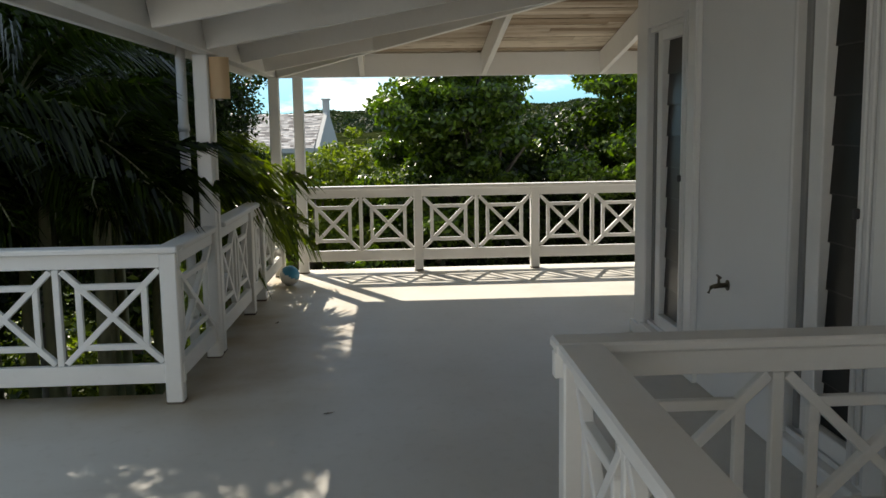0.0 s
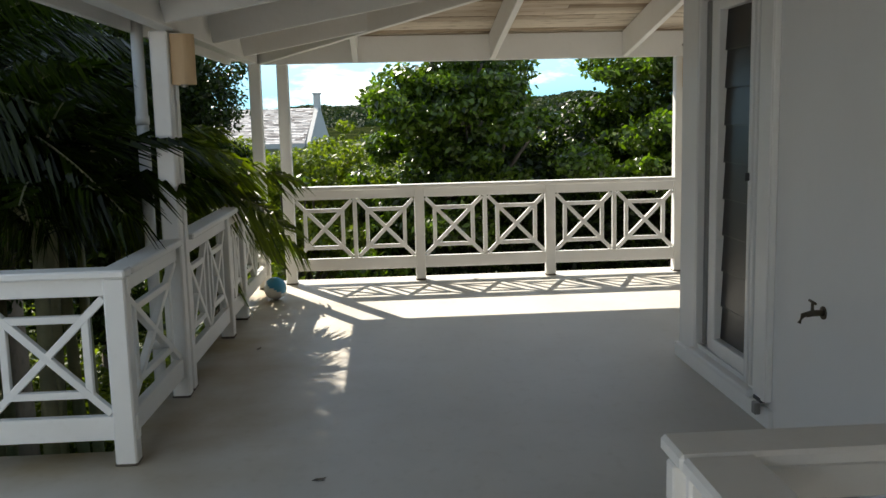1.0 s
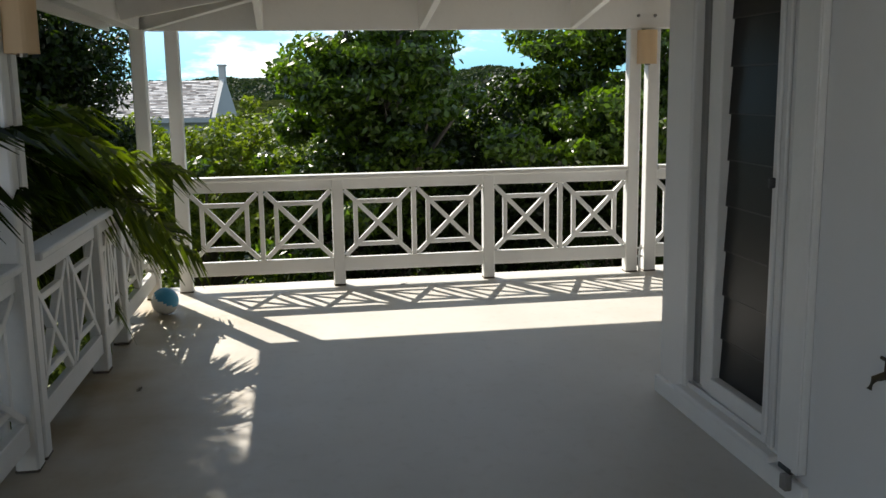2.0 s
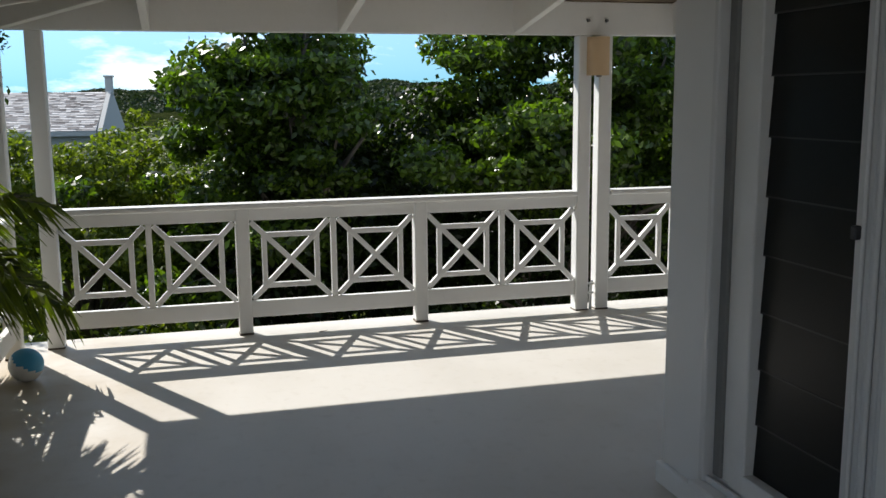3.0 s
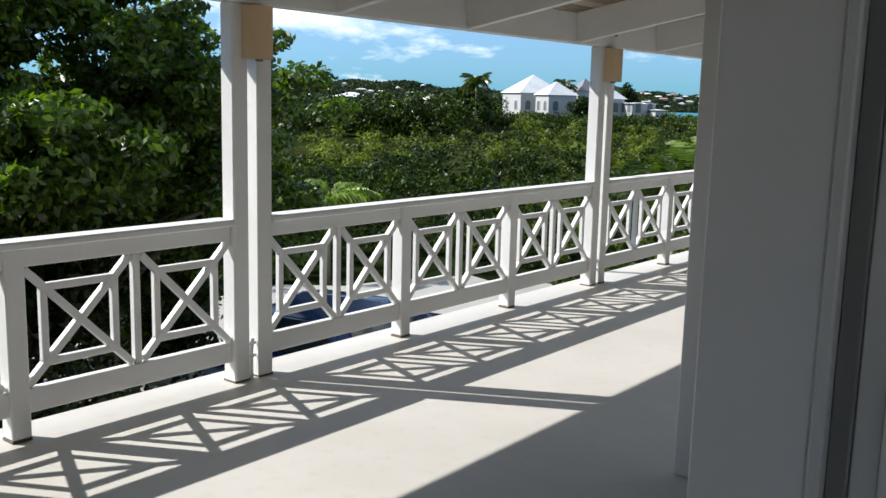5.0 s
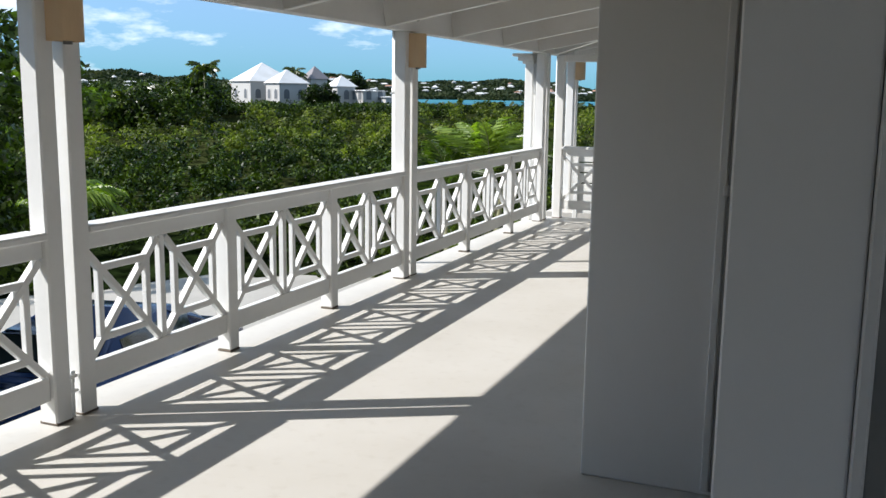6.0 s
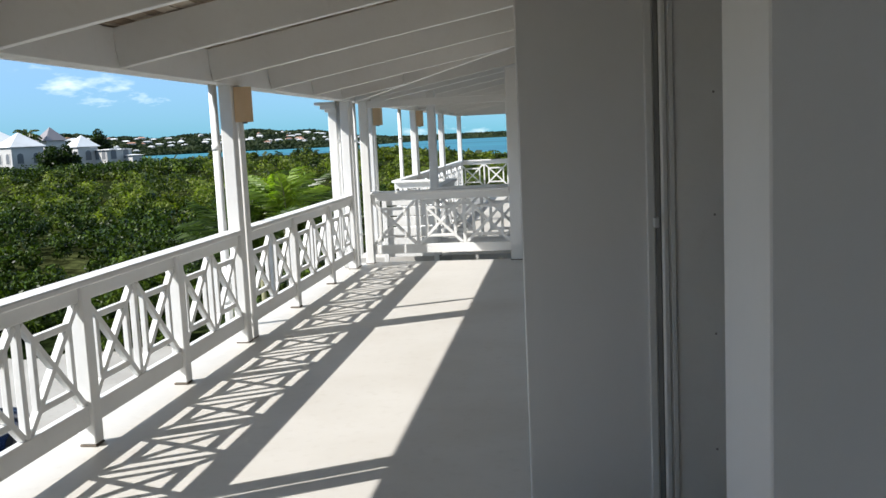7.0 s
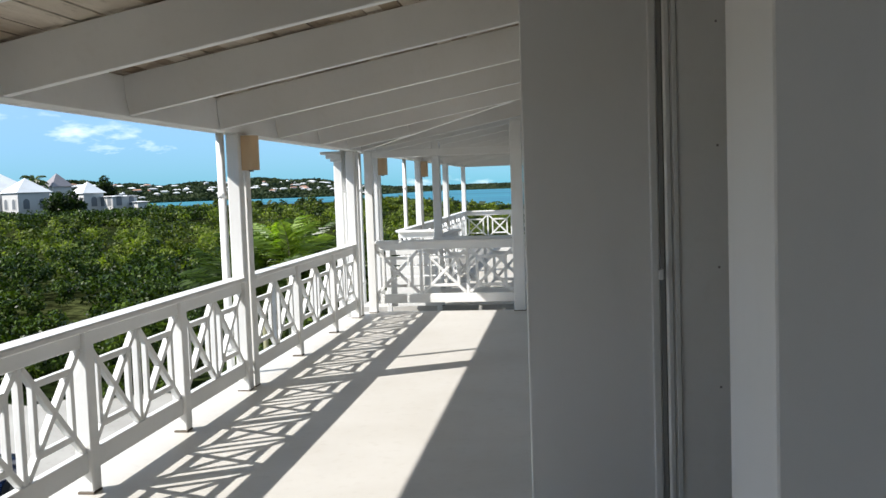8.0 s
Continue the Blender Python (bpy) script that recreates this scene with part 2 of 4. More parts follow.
def sea_material():
    m, n, l, b = shader("sea")
    geo = n.new("ShaderNodeNewGeometry")
    mp = n.new("ShaderNodeMapping")
    mp.inputs["Scale"].default_value = (0.004, 0.0012, 1)
    mp.inputs["Rotation"].default_value = (0, 0, 0.2)
    tex = n.new("ShaderNodeTexNoise")
    tex.inputs["Scale"].default_value = 2.0
    tex.inputs["Detail"].default_value = 6
    ramp = n.new("ShaderNodeValToRGB")
    ramp.color_ramp.elements[0].color, ramp.color_ramp.elements[1].color = (0.020, 0.13, 0.19, 1), (0.035, 0.21, 0.26, 1)
    ramp.color_ramp.elements[0].position, ramp.color_ramp.elements[1].position = 0.4, 0.62
    l.new(geo.outputs["Position"], mp.inputs["Vector"])
    l.new(mp.outputs["Vector"], tex.inputs["Vector"])
    l.new(tex.outputs["Fac"], ramp.inputs["Fac"])
    l.new(ramp.outputs["Color"], b.inputs["Base Color"])
    b.inputs["Roughness"].default_value = 0.6
    b.inputs["Specular IOR Level"].default_value = 0.2
    return m


def ground_material():
    m, n, l, b = shader("scrub_ground")
    geo = n.new("ShaderNodeNewGeometry")
    big = n.new("ShaderNodeTexNoise")
    big.inputs["Scale"].default_value = 0.06
    big.inputs["Detail"].default_value = 8
    ramp = n.new("ShaderNodeValToRGB")
    e = ramp.color_ramp.elements
    e[0].color, e[1].color = (0.016, 0.026, 0.008, 1), (0.062, 0.070, 0.024, 1)
    e[0].position, e[1].position = 0.38, 0.66
    fine = n.new("ShaderNodeTexNoise")
    fine.inputs["Scale"].default_value = 1.3
    fine.inputs["Detail"].default_value = 8
    mix = n.new("ShaderNodeMixRGB")
    mix.blend_type = "MULTIPLY"
    mix.inputs["Fac"].default_value = 0.8
    r2 = n.new("ShaderNodeValToRGB")
    r2.color_ramp.elements[0].position, r2.color_ramp.elements[1].position = 0.35, 0.62
    l.new(geo.outputs["Position"], big.inputs["Vector"])
    l.new(geo.outputs["Position"], fine.inputs["Vector"])
    l.new(big.outputs["Fac"], ramp.inputs["Fac"])
    l.new(fine.outputs["Fac"], r2.inputs["Fac"])
    l.new(ramp.outputs["Color"], mix.inputs["Color1"])
    l.new(r2.outputs["Color"], mix.inputs["Color2"])
    l.new(mix.outputs["Color"], b.inputs["Base Color"])
    b.inputs["Roughness"].default_value = 0.95
    b.inputs["Specular IOR Level"].default_value = 0.0
    bp = n.new("ShaderNodeBump")
    bp.inputs["Strength"].default_value, bp.inputs["Distance"].default_value = 1.0, 0.6
    l.new(fine.outputs["Fac"], bp.inputs["Height"])
    l.new(bp.outputs["Normal"], b.inputs["Normal"])
    return m


SEA, SOIL = sea_material(), ground_material()


# ---------------------------------------------------------------- building blocks
BOXES = {}


def box_mesh(size, bevel, mat):
    key = (tuple(round(s, 3) for s in size), bevel, mat.name)
    if key not in BOXES:
        bm = bmesh.new()
        bmesh.ops.create_cube(bm, size=1.0)
        bmesh.ops.scale(bm, vec=size, verts=bm.verts)
        if bevel:
            bmesh.ops.bevel(bm, geom=bm.edges, offset=min(bevel, min(size) * 0.3), segments=1, affect="EDGES")
        me = bpy.data.meshes.new("box")
        bm.to_mesh(me)
        bm.free()
        me.materials.append(mat)
        BOXES[key] = me
    return BOXES[key]


def box(name, lo, hi, mat, parent=None, label="", bevel=0.004, turn=None):
    """A bevelled board from its two corners, in the parent's space."""
    lo, hi = Vector(lo), Vector(hi)
    ob = new(name, box_mesh(tuple(hi - lo), bevel, mat))
    ob.matrix_basis = Matrix.Translation((lo + hi) / 2) @ (turn or Matrix.Identity(4))
    ob.parent = parent
    if label:
        ob["label"] = label
    return ob


def beam(name, a, b, width, depth, mat, parent=None, bevel=0.004, drop=0.0):
    """A board from a to b, with its depth upright; drop lowers it."""
    a, b = Vector(a), Vector(b)
    d = b - a
    x = d.normalized()
    y = Vector((0, 0, 1)).cross(x).normalized()
    z = x.cross(y)
    m = Matrix((x, y, z)).transposed().to_4x4()
    ob = new(name, box_mesh((d.length, width, depth), bevel, mat))
    ob.matrix_basis = Matrix.Translation((a + b) / 2 - Vector((0, 0, drop))) @ m
    ob.parent = parent
    return ob


def from_arrays(name, verts, faces, mat, parent=None, label="", smooth=False):
    me = bpy.data.meshes.new(name)
    me.from_pydata(verts.tolist() if isinstance(verts, np.ndarray) else verts, [], faces.tolist() if isinstance(faces, np.ndarray) else faces)
    me.materials.append(mat)
    if smooth:
        me.polygons.foreach_set("use_smooth", [True] * len(me.polygons))
    ob = new(name, me)
    ob.parent = parent
    if label:
        ob["label"] = label
    return ob


def part(name, bm, mat, parent, label="", smooth=False):
    me = bpy.data.meshes.new(name)
    bm.to_mesh(me)
    bm.free()
    me.materials.append(mat)
    if smooth:
        me.polygons.foreach_set("use_smooth", [True] * len(me.polygons))
    ob = new(name, me)
    ob.parent = parent
    if label:
        ob["label"] = label
    return ob


def tube(points, radii, sides=8):
    """Vertices and faces of a tapered tube with closed ends."""
    verts, faces = [], []
    pts = [Vector(p) for p in points]
    for i, p in enumerate(pts):
        d = (pts[min(i + 1, len(pts) - 1)] - pts[max(i - 1, 0)]).normalized()
        u = d.orthogonal().normalized() if abs(d.z) < 0.9 else Vector((1, 0, 0)).cross(d).normalized()
        v = d.cross(u)
        for k in range(sides):
            a = 2 * math.pi * k / sides
            verts.append(tuple(p + (u * math.cos(a) + v * math.sin(a)) * radii[i]))
    for i in range(len(pts) - 1):
        for k in range(sides):
            a, b = i * sides + k, i * sides + (k + 1) % sides
            faces.append((a, b, b + sides, a + sides))
    faces.append(tuple(range(sides))[::-1])
    faces.append(tuple(range((len(pts) - 1) * sides, len(pts) * sides)))
    return verts, faces


def thing(name, loc=(0, 0, 0), rz=0.0, label="", category="", group="", kind=""):
    ob = new(name)
    ob.matrix_basis = pose(*loc, 0, 0, rz)
    ob.empty_display_size = 0.1
    return tagged(ob, label, category, group, kind)


# ---------------------------------------------------------------- plan
YF = 10.19                       # line of the outer railing
WX, WY = 2.36, 7.21              # face and corner of the bay with the louvred windows
NX, NY = 3.71, 7.84              # corner and face of the long house wall
SLOPE, CEIL, YB, XB = 0.18, 2.23, 10.14, -0.55
BEAM_LOW = 1.99
END = 23.5                       # far end of the second wing


def ceiling_height(x, y):
    return CEIL + SLOPE * min(YB - y, x - XB)


# deck
outline = [(-5.75, -4.0), (11.47, -4.0), (11.47, YF + 0.19), (-0.75, YF + 0.19), (-0.75, 5.92), (-5.75, 5.92)]
deck = from_arrays("floor", [(x, y, 0.0) for x, y in outline] + [(x, y, -0.25) for x, y in outline], [(0, 1, 2, 3, 4, 5), (11, 10, 9, 8, 7, 6)] + [(k, k + 6, (k + 1) % 6 + 6, (k + 1) % 6) for k in range(6)], FLOOR)
tagged(deck, "cream painted concrete veranda floor, lightly stained", "floor", kind="structure")
deck2 = box("floor", (12.0, 5.0, -0.25), (END + 0.3, YF + 0.19, 0.0), FLOOR, bevel=0.01)
tagged(deck2, "cream painted floor of the next veranda", "floor", kind="structure")
for name, lo, hi in (("wall_foundation_1", (-0.75, YF + 0.02, -3.2), (11.4, YF + 0.14, -0.25)), ("wall_foundation_2", (12.1, YF + 0.02, -3.4), (END, YF + 0.14, -0.25))):
    tagged(box(name, lo, hi, WALL), "white rendered base wall under the veranda", "wall", kind="structure")

# walls of the house
H = 2.95
W2 = WX + 0.24
def wall(name, lo, hi, label="smooth white painted house wall"):
    return tagged(box(name, lo, hi, WALL, bevel=0.006), label, "wall", kind="structure")

Y1, Y2, Y3, Y4 = 3.975, 4.62, 6.12, 6.92   # the two window openings
SILL, HEAD = 0.12, 2.14
wall("wall_west_1", (WX, -4.0, 0), (W2, Y1, H))
wall("wall_west_2", (WX, Y1, HEAD), (W2, Y2, H))
wall("wall_west_3", (WX, Y1, 0), (W2, Y2, SILL))
wall("wall_west_4", (WX, Y2, 0), (W2, Y3, H))
wall("wall_west_5", (WX, Y3, HEAD), (W2, Y4, H))
wall("wall_west_6", (WX, Y3, 0), (W2, Y4, SILL))
wall("wall_corner", (WX, Y4, 0), (2.98, WY, H))
wall("wall_alcove_side", (2.80, 5.7, 0), (2.98, Y4, H))
wall("wall_alcove_back", (2.80, 5.52, 0), (NX, 5.70, H))
wall("wall_return", (NX, 5.52, 0), (NX + 0.18, NY, H))
wall("wall_north", (NX + 0.18, NY - 0.18, 0), (11.45, NY, H))
wall("wall_north_2", (12.1, 6.5, 0), (END, 6.68, H), "white wall of the next wing")
# unseen wall added to hold back skylight from the west
wall("wall_west_wing", (-5.95, -4.0, 0), (-5.75, 4.6, H))
wall("wall_back", (8.0, -4.0, 0), (8.2, 5.5, H))
wall("wall_south", (-5.75, -4.2, 0), (8.2, -4.0, H))
tagged(box("floor_inside", (W2, -4.0, -0.25), (8.0, 5.52, -0.004), FLOOR), "floor of the rooms inside", "floor", kind="structure")
tagged(box("ceiling_inside", (W2, -4.0, 2.75), (8.0, 5.6, 2.85), WALL), "ceiling of the rooms inside", "ceiling", kind="structure")
# colour of this wall replaces the darkness of the unlit room
tagged(box("wall_room", (W2 + 0.9, -3.9, 0), (W2 + 1.0, 5.5, 2.74), DARK), "near-black wall standing in for the unlit room behind the louvres", "wall", kind="structure")

# ceiling: weathered boards on the two roof slopes, in one mesh
verts, faces = [], []
def board(c0, c1, c2, c3, thick):
    k = len(verts)
    for c in (c0, c1, c2, c3):
        verts.append(c)
    for c in (c0, c1, c2, c3):
        verts.append((c[0], c[1], c[2] + thick))
    faces.extend([(k, k + 3, k + 2, k + 1), (k + 4, k + 5, k + 6, k + 7), (k, k + 1, k + 5, k + 4), (k + 1, k + 2, k + 6, k + 5), (k + 2, k + 3, k + 7, k + 6), (k + 3, k, k + 4, k + 7)])

rnd = random.Random(5)
y = YB + 0.46
while y > 5.6:
    w = rnd.uniform(0.085, 0.115)
    y1 = y - w + 0.006
    dz = rnd.uniform(-0.006, 0.006)
    z0, z1 = CEIL + SLOPE * (YB - y) + dz, CEIL + SLOPE * (YB - y1) + dz
    x0, x1 = XB + (YB - y), XB + (YB - y1)
    x0, x1 = max(x0, XB - 0.27), max(x1, XB - 0.27)
    edge = x0
    while x0 < END + 0.4:
        xe = x0 + rnd.uniform(1.8, 3.6)
        board((x0, y, z0), (xe - 0.004, y, z0), (xe - 0.004, y1, z1), (max(x0, x1) if x0 == edge else x0, y1, z1), 0.016)
        x0 = xe
    y -= w
x = XB - 0.27
while x < 3.9:
    w = rnd.uniform(0.085, 0.115)
    xn = x + w - 0.006
    dz = rnd.uniform(-0.006, 0.006)
    z0, z1 = CEIL + SLOPE * (x - XB) + dz, CEIL + SLOPE * (xn - XB) + dz
    y0, first = YB - (x - XB), True
    while y0 > -4.2:
        ye = y0 - rnd.uniform(1.8, 3.6)
        board((x, ye + 0.004, z0), (x, y0, z0), (xn, YB - (xn - XB) if first else y0, z1), (xn, ye + 0.004, z1), 0.016)
        y0, first = ye, False
    x += w
tagged(from_arrays("ceiling", verts, faces, BOARD), "whitewashed weathered ceiling boards with bare brown patches", "ceiling", kind="structure")
# roof skin over the boards
up = 0.06
skin_v = [(XB - 0.3, YB + 0.5, CEIL - SLOPE * 0.5 + up), (END + 0.5, YB + 0.5, CEIL - SLOPE * 0.5 + up), (END + 0.5, 5.0, CEIL + SLOPE * (YB - 5) + up), (XB + YB - 5, 5.0, CEIL + SLOPE * (YB - 5) + up),
          (XB - 0.3, -4.2, CEIL - SLOPE * 0.3 + up), (XB + YB - 5, -4.2, CEIL + SLOPE * (YB - 5) + up)]
skin_v += [(a, b, c + 0.05) for a, b, c in skin_v]
skin_f = [(0, 3, 2, 1), (0, 4, 5, 3), (6, 7, 8, 9), (6, 9, 11, 10), (0, 1, 7, 6), (4, 0, 6, 10), (1, 2, 8, 7), (5, 4, 10, 11)]
tagged(from_arrays("roof", skin_v, skin_f, ROOFING), "white roof over the veranda", "roof", kind="structure")
# eaves boards
tagged(box("trim_eave_north", (XB - 0.3, YB + 0.46, 2.05), (END + 0.4, YB + 0.49, 2.20), WHITE), "white fascia board at the eaves", "fascia", kind="structure")
tagged(box("trim_eave_west", (XB - 0.30, -4.2, 2.015), (XB - 0.27, YB + 0.455, 2.22), WHITE), "white fascia board at the eaves", "fascia", kind="structure")
# main beams on the posts
tagged(box("beam_north", (XB + 0.07, YB - 0.01, BEAM_LOW), (END, YB + 0.09, CEIL - 0.012), WHITE), "white painted beam over the railing posts", "beam", kind="structure")
tagged(box("beam_west", (XB - 0.05, -4.0, BEAM_LOW), (XB + 0.04, YB + 0.09, CEIL - 0.014), WHITE), "white painted beam over the railing posts", "beam", kind="structure")
tagged(box("beam_end", (END - 0.12, 6.7, BEAM_LOW + 0.002), (END - 0.02, YB - 0.012, 2.9), WHITE), "white boarded end beam of the next wing", "beam", kind="structure")
# rafters
RD = 0.226
for xr in (0.346, 1.57, 2.78, 4.00, 5.20, 6.61, 7.97, 9.35, 10.60, 11.40, 12.2, 13.4, 14.8, 16.2, 17.6, 19.0, 20.4, 21.8):
    top = max(YB - (xr - XB), 5.7 if xr < NX else NY + 0.002)
    if xr > 12:
        top = 6.7
    elif xr == 10.60:
        top = YB - (11.35 - xr) + 0.03   # jack rafter, ends at the hip
    if YB - top > 0.25:
        r = beam("rafter", (xr, YB - 0.0095, CEIL - RD / 2 - 0.012), (xr, top, ceiling_height(99, top) - RD / 2 - 0.012), 0.05, RD, WHITE)
        tagged(r, "white painted roof rafter", "rafter", group="rafters", kind="structure")
for yr in (9.10, 7.75, 6.42, 5.10, 3.8, 2.5, 1.2, -0.1, -1.0, -2.2, -3.4):
    xe = min(WX - 0.002, XB + (YB - yr)) if yr < WY else XB + (YB - yr)
    r = beam("rafter", (XB + 0.042, yr, CEIL - RD / 2 - 0.012), (xe, yr, CEIL + SLOPE * (xe - XB) - RD / 2 - 0.012), 0.05, RD, WHITE)
    tagged(r, "white painted roof rafter", "rafter", group="rafters", kind="structure")
xh = 3.6
r = beam("hip_rafter", (XB + 0.02, YB - 0.02, CEIL - RD / 2 - 0.02), (xh, YB - (xh - XB), ceiling_height(xh, YB - (xh - XB)) - RD / 2 - 0.02), 0.06, RD + 0.01, WHITE)
tagged(r, "white painted hip rafter in the roof corner", "rafter", kind="structure")


r = beam("hip_rafter", (11.35, YB - 0.012, CEIL - RD / 2 - 0.016), (9.39, YB - 1.96, ceiling_height(99, YB - 1.96) - RD / 2 - 0.016), 0.05, RD, WHITE)
tagged(r, "white painted diagonal rafter at the end of the wing", "rafter", kind="structure")
tagged(box("beam_cross", (11.345, 8.33, BEAM_LOW - 0.085), (11.435, 10.008, BEAM_LOW - 0.002), WHITE), "white painted cross beam at the end of the wing", "beam", kind="structure")


# ---------------------------------------------------------------- railings
LOW, HIGH, TOP = 0.225, 0.770, 0.888


def railing(a, b, posts, cells=None, label="", cap=0.13, group="veranda railings"):
    """A railing from a to b on the floor. posts: where small posts stand along it; cells: squares in each field."""
    a, b = Vector((*a, 0)), Vector((*b, 0))
    length = (b - a).length
    t = thing("railing", a, math.degrees(math.atan2(b.y - a.y, b.x - a.x)), label or "white painted wooden railing with square cross lattice", "railing", group)
    box("handrail", (0, -cap / 2, TOP - 0.036), (length, cap / 2, TOP), WHITE, t, bevel=0.008)
    box("top_board", (0, -0.022, HIGH), (length, 0.022, TOP - 0.036), WHITE, t)
    box("bottom_board", (0, -0.023, 0.115), (length, 0.023, LOW), WHITE, t)
    edges = [0.0]
    for p in posts:
        box("post_foot", (p - 0.047, -0.047, 0), (p + 0.047, 0.047, 0.013), BARK, t, "thin dark brown post foot")
        box("railing_post", (p - 0.045, -0.045, 0.013), (p + 0.045, 0.045, TOP - 0.037), WHITE, t, bevel=0.006)
        edges += [p - 0.045, p + 0.045]
    edges += [length]
    if posts and abs(posts[0]) < 0.1:
        edges = edges[2:]
    if posts and abs(posts[-1] - length) < 0.1:
        edges = edges[:-2]
    bw, h = 0.034, HIGH - LOW
    for i in range(0, len(edges) - 1, 2):
        s0, s1 = edges[i], edges[i + 1]
        n = cells[i // 2] if cells else 2
        w = (s1 - s0 - (n - 1) * 0.038) / n
        for k in range(n):
            c0 = s0 + k * (w + 0.038)
            cx, cz = c0 + w / 2, (LOW + HIGH) / 2
            if k:
                box("stile", (c0 - 0.038, -0.0185, LOW), (c0, 0.0185, HIGH), WHITE, t)
            ang, ln = math.atan2(h, w), math.hypot(w, h) - 0.03
            for sgn, dep in ((1, 0.0185), (-1, 0.0175)):
                box("lattice_bar", (cx - ln / 2, -dep, cz - bw / 2), (cx + ln / 2, dep, cz + bw / 2), WHITE, t, turn=pose(0, 0, 0, 0, -sgn * math.degrees(ang), 0), bevel=0.003)
            hw, hh = w * 0.355, h * 0.345
            for sgn in (1, -1):
                box("lattice_bar", (cx - hw, -0.0165, cz + sgn * (hh - bw / 2) - bw / 2), (cx + hw, 0.0165, cz + sgn * (hh - bw / 2) + bw / 2), WHITE, t, bevel=0.003)
                box("lattice_bar", (cx + sgn * (hw - bw / 2) - bw / 2, -0.0155, cz - hh + 0.001), (cx + sgn * (hw - bw / 2) + bw / 2, 0.0155, cz + hh - 0.001), WHITE, t, bevel=0.003)
    return t


def post(x, y, top=None, size=0.10, low=0.0):
    z = top if top else BEAM_LOW
    p = box("veranda_post", (x - size / 2, y - size / 2, low), (x + size / 2, y + size / 2, z), WHITE, bevel=0.008)
    h = (z - low) / 2
    box("post_foot", (-size / 2 - 0.002, -size / 2 - 0.002, -h + 0.0005), (size / 2 + 0.002, size / 2 + 0.002, -h + 0.013), BARK, p, "thin dark brown post foot")
    return tagged(p, "square white painted wooden veranda post", "post", group="veranda posts")


# far railing, bay by bay
for x in (-0.31, 3.31, 3.47, 7.06, 7.21, 10.97, 11.13):
    post(x, YF)
railing((-0.26, YF), (3.26, YF), [1.14, 2.355])
railing((3.52, YF), (7.01, YF), [1.125, 2.335])
railing((7.26, YF), (10.92, YF), [1.25, 2.60])
# side railing
for y in (6.775, 6.905):
    post(-0.60, y, None, 0.095)
post(-0.53, 10.0)
railing((-0.53, 9.95), (-0.59, 6.953), [1.21, 1.80])
railing((-0.60, 6.727), (-0.63, 5.815), [], [1])
# railing that runs off beside the planting
box_newel = post(-0.632, 5.765, 0.851, 0.095)
box_newel.name = "newel_post"
railing((-0.575, 5.765), (-5.6, 5.765), [0.06, 1.29, 2.48, 3.67])
# railing round the landing
railing((1.078, 3.343), (WX - 0.002, 3.343), [0.07], cap=0.13, label="white painted landing railing with square cross lattice")
railing((1.150, 3.276), (1.120, -3.9), [1.2, 2.4, 3.6, 4.8, 6.0], cap=0.14, label="white painted landing railing with square cross lattice")
# cross railing at the end of the first wing
post(11.39, 10.06)
post(11.39, 8.25, 2.3, 0.14)
railing((11.39, 10.01), (11.39, 8.32), [], [3])
# outer post with a stepped head that carries the end of the eaves
outer = post(11.05, 10.355, None, 0.10, low=-2.9)
for k, (w, z0, z1) in enumerate(((0.14, 1.87, 1.905), (0.19, 1.9055, 1.955), (0.25, 1.9555, 1.989))):
    box("capital", (-w / 2, -0.06, z0 - (1.99 - 2.9) / 2), (w / 2, w - 0.06, z1 - (1.99 - 2.9) / 2), WHITE, outer)
outer.name = "eaves_post"
# white boards closing the gap between the two decks
screen = thing("board_screen", (11.80, 9.96, 0.0), -90, "low white painted screen of level boards between the decks", "screen")
for k in range(6):
    box("slat", (0.0, -0.012, 0.02 + k * 0.132), (0.70, 0.012, 0.135 + k * 0.132), WHITE, screen)
for u in (0.03, 0.67):
    box("batten", (u - 0.03, -0.052, -0.20), (u + 0.03, -0.0125, 0.80), WHITE, screen)
# next wing
post(11.95, 9.30, 2.1)
railing((11.95, 9.25), (11.95, 7.6), [], [3])
railing((12.0, 9.30), (14.0, 9.30), [], [3])
railing((14.0, 9.30), (14.0, YF), [], [2])
for x in (12.35, 12.5, 16.1, 16.25, 19.8, 19.95, END - 0.1):
    post(x, YF)
railing((14.1, YF), (16.05, YF), [1.0])
railing((16.3, YF), (19.75, YF), [1.15, 2.3])
railing((20.0, YF), (END - 0.15, YF), [1.15, 2.3])
railing((END, YF), (END, 6.7), [1.2, 2.4])


